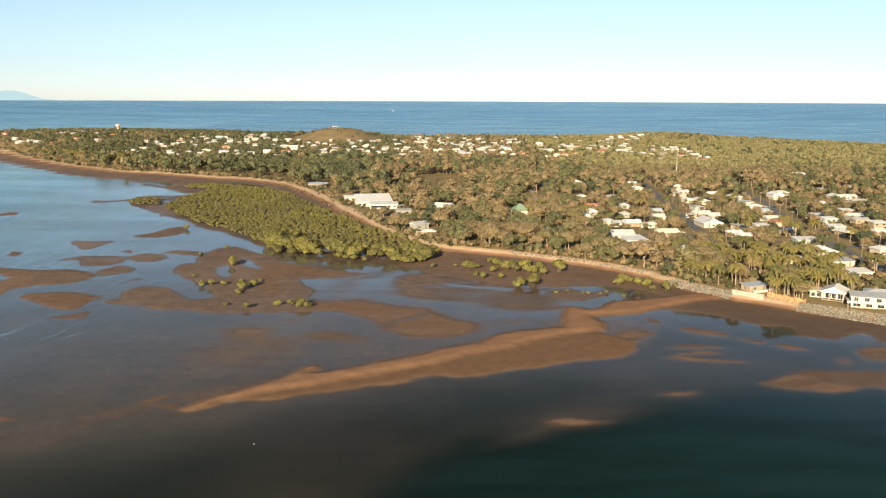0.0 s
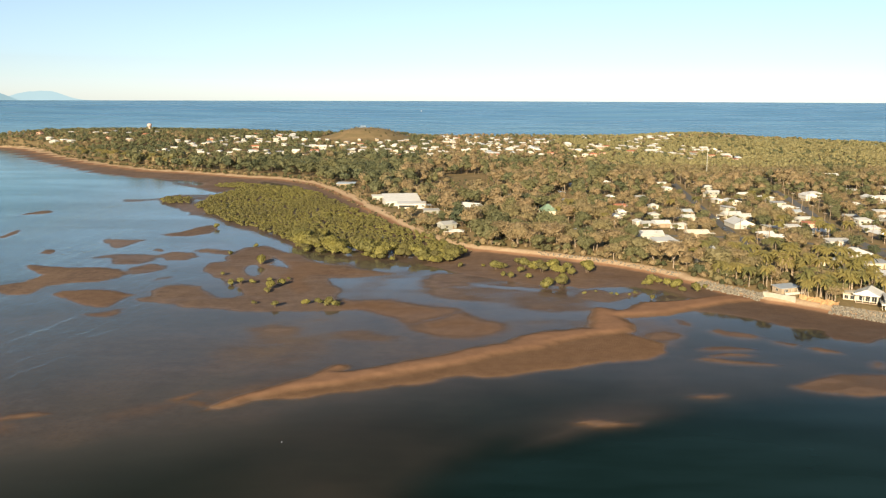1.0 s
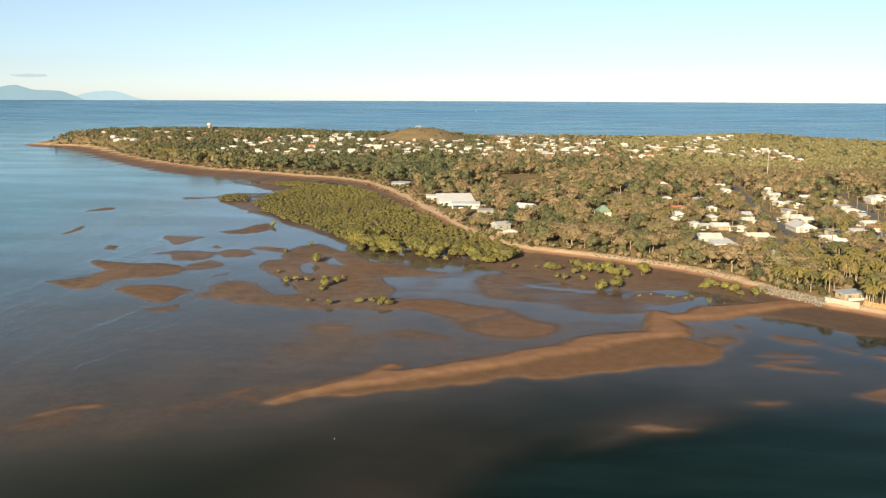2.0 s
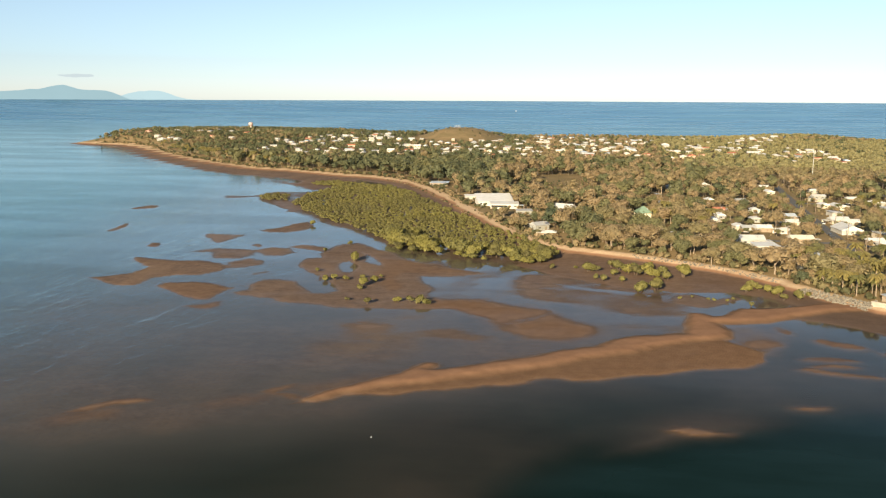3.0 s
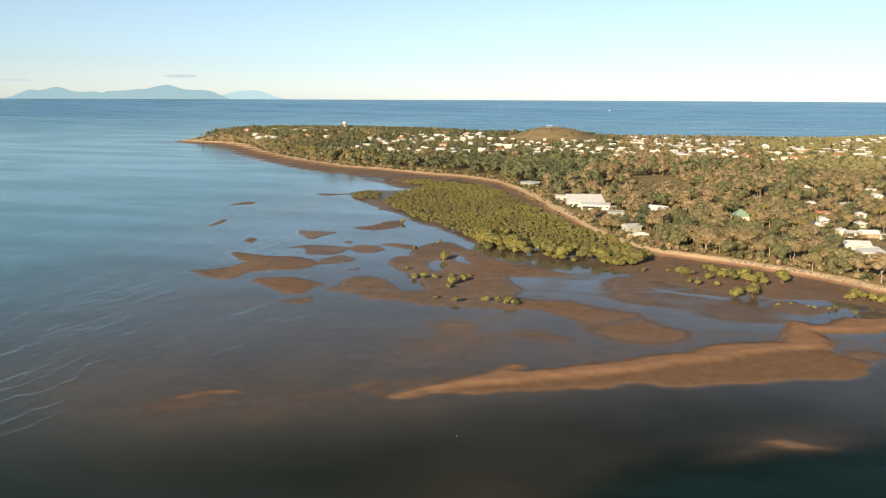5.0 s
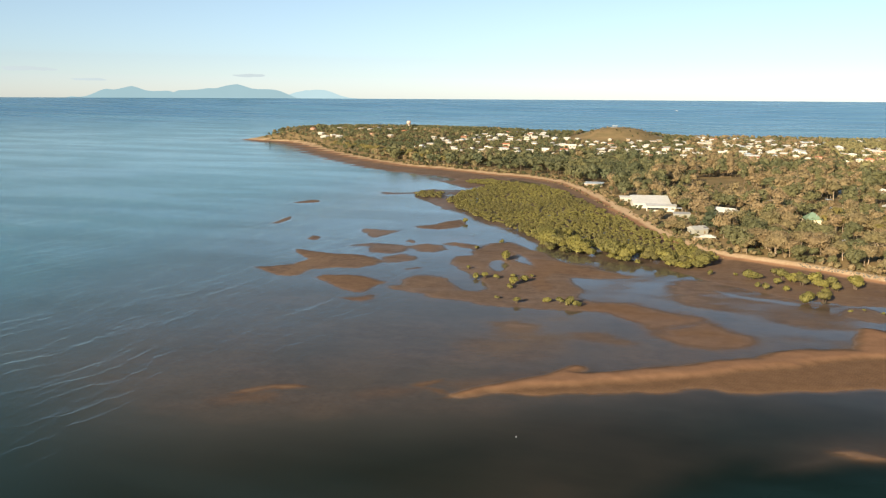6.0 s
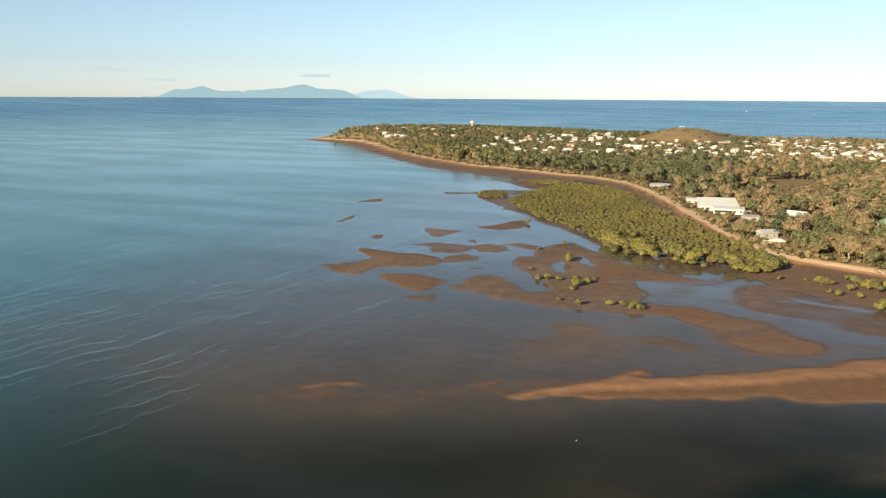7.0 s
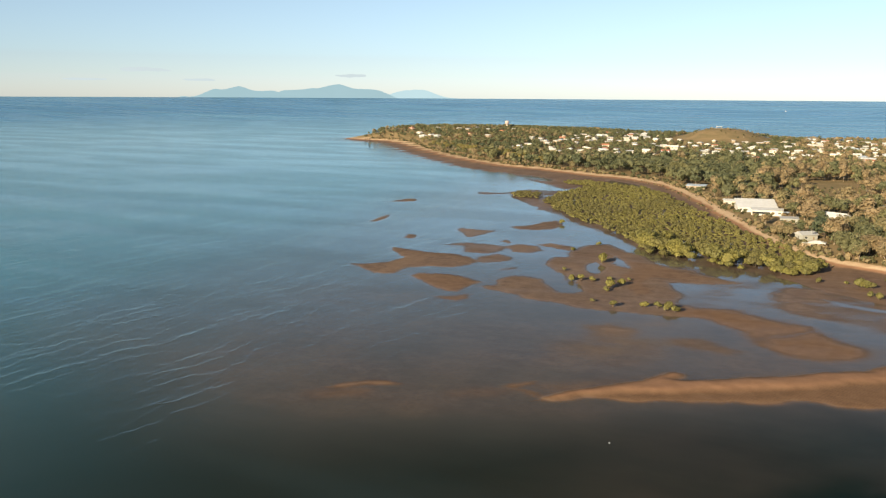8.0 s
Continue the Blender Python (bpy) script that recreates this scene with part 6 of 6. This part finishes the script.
WHITE_CAR, DARK_CAR = car(CAR_WHITE, "white parked car at the edge of a street"), car(CAR_DARK, "dark parked car at the edge of a street")
for k, (line, q, side) in enumerate(((0, 0.3, 2.2), (0, 1.25, -2.2), (0, 1.7, 2.2), (1, 0.4, 2.2), (1, 1.3, -2.2), (1, 1.6, 2.2), (1, 2.25, -2.2), (1, 2.6, 2.2), (2, 0.4, 2.0), (2, 2.3, -2.0), (3, 0.6, 2.0), (3, 1.5, -2.0))):
    i = int(q)
    (x0, y0), (x1, y1) = STREETS[line][i], STREETS[line][i + 1]
    ln = math.hypot(x1 - x0, y1 - y0)
    x, y = x0 + (x1 - x0) * (q - i) + side * (y1 - y0) / ln, y0 + (y1 - y0) * (q - i) - side * (x1 - x0) / ln
    m = pose(x, y, float(height_at(x, y)[0]) + 0.09, 0, 0, math.degrees(math.atan2(y1 - y0, x1 - x0)) - 90)
    src = DARK_CAR if k % 3 == 1 else WHITE_CAR
    ob = src if k < 2 else copy_thing(src, m)
    ob.matrix_basis = m


# ---- lookout on the grassy hill ----
lx, ly = -186.0, 1484.0
lookout = thing("lookout_shelter", lx, ly, float(height_at(lx, ly)[0]) - 0.1, 10, "small pale lookout shelter on top of the grassy hill", "shelter")
part("slab", box(-7, 7, -3, 3, -0.6, 0.25), CONCRETE, lookout)
part("roof", roof_mesh(9, 4, 0.4, 0.7, "gable"), WHITE_ROOF, lookout, "", pose(0, 0, 2.5))
for px in (-4.2, 4.2):
    for py in (-1.8, 1.8):
        part("post", box(px - 0.1, px + 0.1, py - 0.1, py + 0.1, 0.252, 2.498), TIMBER, lookout)


# ---- pines on the headland ----
def norfolk_pine(seed, height):
    ob = thing("norfolk_pine", 0, 0, -200, 0, "tall narrow dark Norfolk pine on the headland", "pine tree", "pines on the headland")
    part("trunk", tube(bmesh.new(), [(0, 0, -0.4), (0, 0, height * 0.5), (0, 0, height)], [0.35, 0.22, 0.05], 6), DARK_BARK, ob)
    g = np.random.default_rng(seed)
    V, F = [], []
    tiers = int(height / 1.1)
    for t in range(tiers):
        z = 2.0 + (height - 2.2) * t / tiers
        reach = 2.6 * (1 - (z / height) ** 1.6) + 0.35
        for k in range(8):
            a = k * 0.785 + t * 0.4 + g.random() * 0.2
            r = reach * (0.8 + 0.3 * g.random())
            n = len(V)
            w = 0.45
            V += [(0, 0, z), (r * math.cos(a) - w * math.sin(a), r * math.sin(a) + w * math.cos(a), z + 0.25 * r), (r * 1.15 * math.cos(a), r * 1.15 * math.sin(a), z + 0.35 * r), (r * math.cos(a) + w * math.sin(a), r * math.sin(a) - w * math.cos(a), z + 0.1 * r)]
            F += [(n, n + 1, n + 2), (n, n + 2, n + 3)]
    part("crown", arrays_to_mesh("crown", np.array(V), np.array(F), [PINE], single=np.ones(len(V))), None, ob)
    return ob


PINES = [norfolk_pine(61, 17), norfolk_pine(62, 14)]
for k, (x, y, s) in enumerate([(-549, 1327, 1.0), (-347, 1289, 0.9), (-341, 1292, 1.0), (-530, 1311, 0.5), (-321, 1329, 0.7), (-317, 1331, 0.6), (-680, 1195, 0.6), (59, 1355, 0.8), (126, 1341, 0.8), (-674, 1343, 0.6)]):
    m = pose(x, y, float(height_at(x, y)[0]), 0, 0, k * 50)
    ob = PINES[k] if k < 2 else copy_thing(PINES[k % 2], m)
    ob.matrix_basis = m @ Matrix.Diagonal((s, s, s, 1))

# ---- a boat far out ----
bx, by = -190.0, 3295.0
boat = thing("motor_boat", bx, by, float(sea_level(np.array([bx]), np.array([by]))[0]), 80, "white motor boat far out on the blue sea", "boat")
hull = bmesh.new()
deck = [(-2.0, -6.5), (2.0, -6.5), (2.0, 2.0), (0.0, 7.5), (-2.0, 2.0)]
low = [hull.verts.new((x * 0.6, y * 0.88, -0.5)) for x, y in deck]
top = [hull.verts.new((x, y, 1.7 + 0.08 * y)) for x, y in deck]
hull.faces.new(low[::-1]), hull.faces.new(top)
for k in range(5):
    hull.faces.new((low[k], low[(k + 1) % 5], top[(k + 1) % 5], top[k]))
part("hull", hull, WHITE_WALL, boat)
part("cabin", box(-1.4, 1.4, -3.5, 2.0, 1.4, 4.0, 0.15), WHITE_ROOF, boat)
part("windscreen", box(-1.2, 1.2, 2.003, 2.06, 2.6, 3.6), GLASS, boat)
boat.scale = (0.5, 0.5, 0.5)


# ---- a marker float on the dark channel ----
buoy = thing("marker_buoy", -44.0, 189.6, -0.15, 0, "small round white marker float on dark water", "buoy")
part("float", lathe([(0.05, 0.0), (0.22, 0.08), (0.3, 0.25), (0.22, 0.42), (0.06, 0.5)], 12), CAR_WHITE, buoy)
part("stem", lathe([(0.04, 0.5), (0.04, 0.75)], 6), STEEL, buoy)
buoy.scale = (0.55, 0.55, 0.55)


# ---- thin clouds low over the sea ----
def wisp(bearing, up, length, thick, seed):
    """A flat streak of cloud made of soft lobes, kilometres off."""
    g = np.random.default_rng(seed)
    bm = bmesh.new()
    for k in range(14):
        q = g.random() * 2 - 1
        a, r = radians(bearing) + q * length / 4700 / 2, 4700
        s = (1 - q * q) ** 0.5
        m = pose(-r * math.sin(a), r * math.cos(a), EYE_HEIGHT + r * up + thick * 0.4 * (g.random() - 0.5), 0, 0, math.degrees(a)) @ Matrix.Diagonal((length * 0.16 * (0.4 + s), 30, thick * 0.3 * (0.3 + s), 1))
        bmesh.ops.create_icosphere(bm, subdivisions=2, radius=1.0, matrix=m)
    me = bpy.data.meshes.new("cloud")
    bm.to_mesh(me)
    bm.free()
    me.materials.append(CLOUD)
    tagged(new("cloud", me), "thin grey streak of cloud low over the sea", "cloud", kind="structure")


# The clouds' brightness is put into a glowing grey.
CLOUD = backdrop_glow_material("cloud_grey_glow", (0.345, 0.395, 0.405))
wisp(43.6, 0.0244, 217, 22, 0)
wisp(30.8, 0.0198, 149, 16, 1)
wisp(40.3, 0.0141, 155, 12, 2)
wisp(47.1, 0.0136, 186, 12, 3)
wisp(42.7, 0.0239, 62, 16, 4)
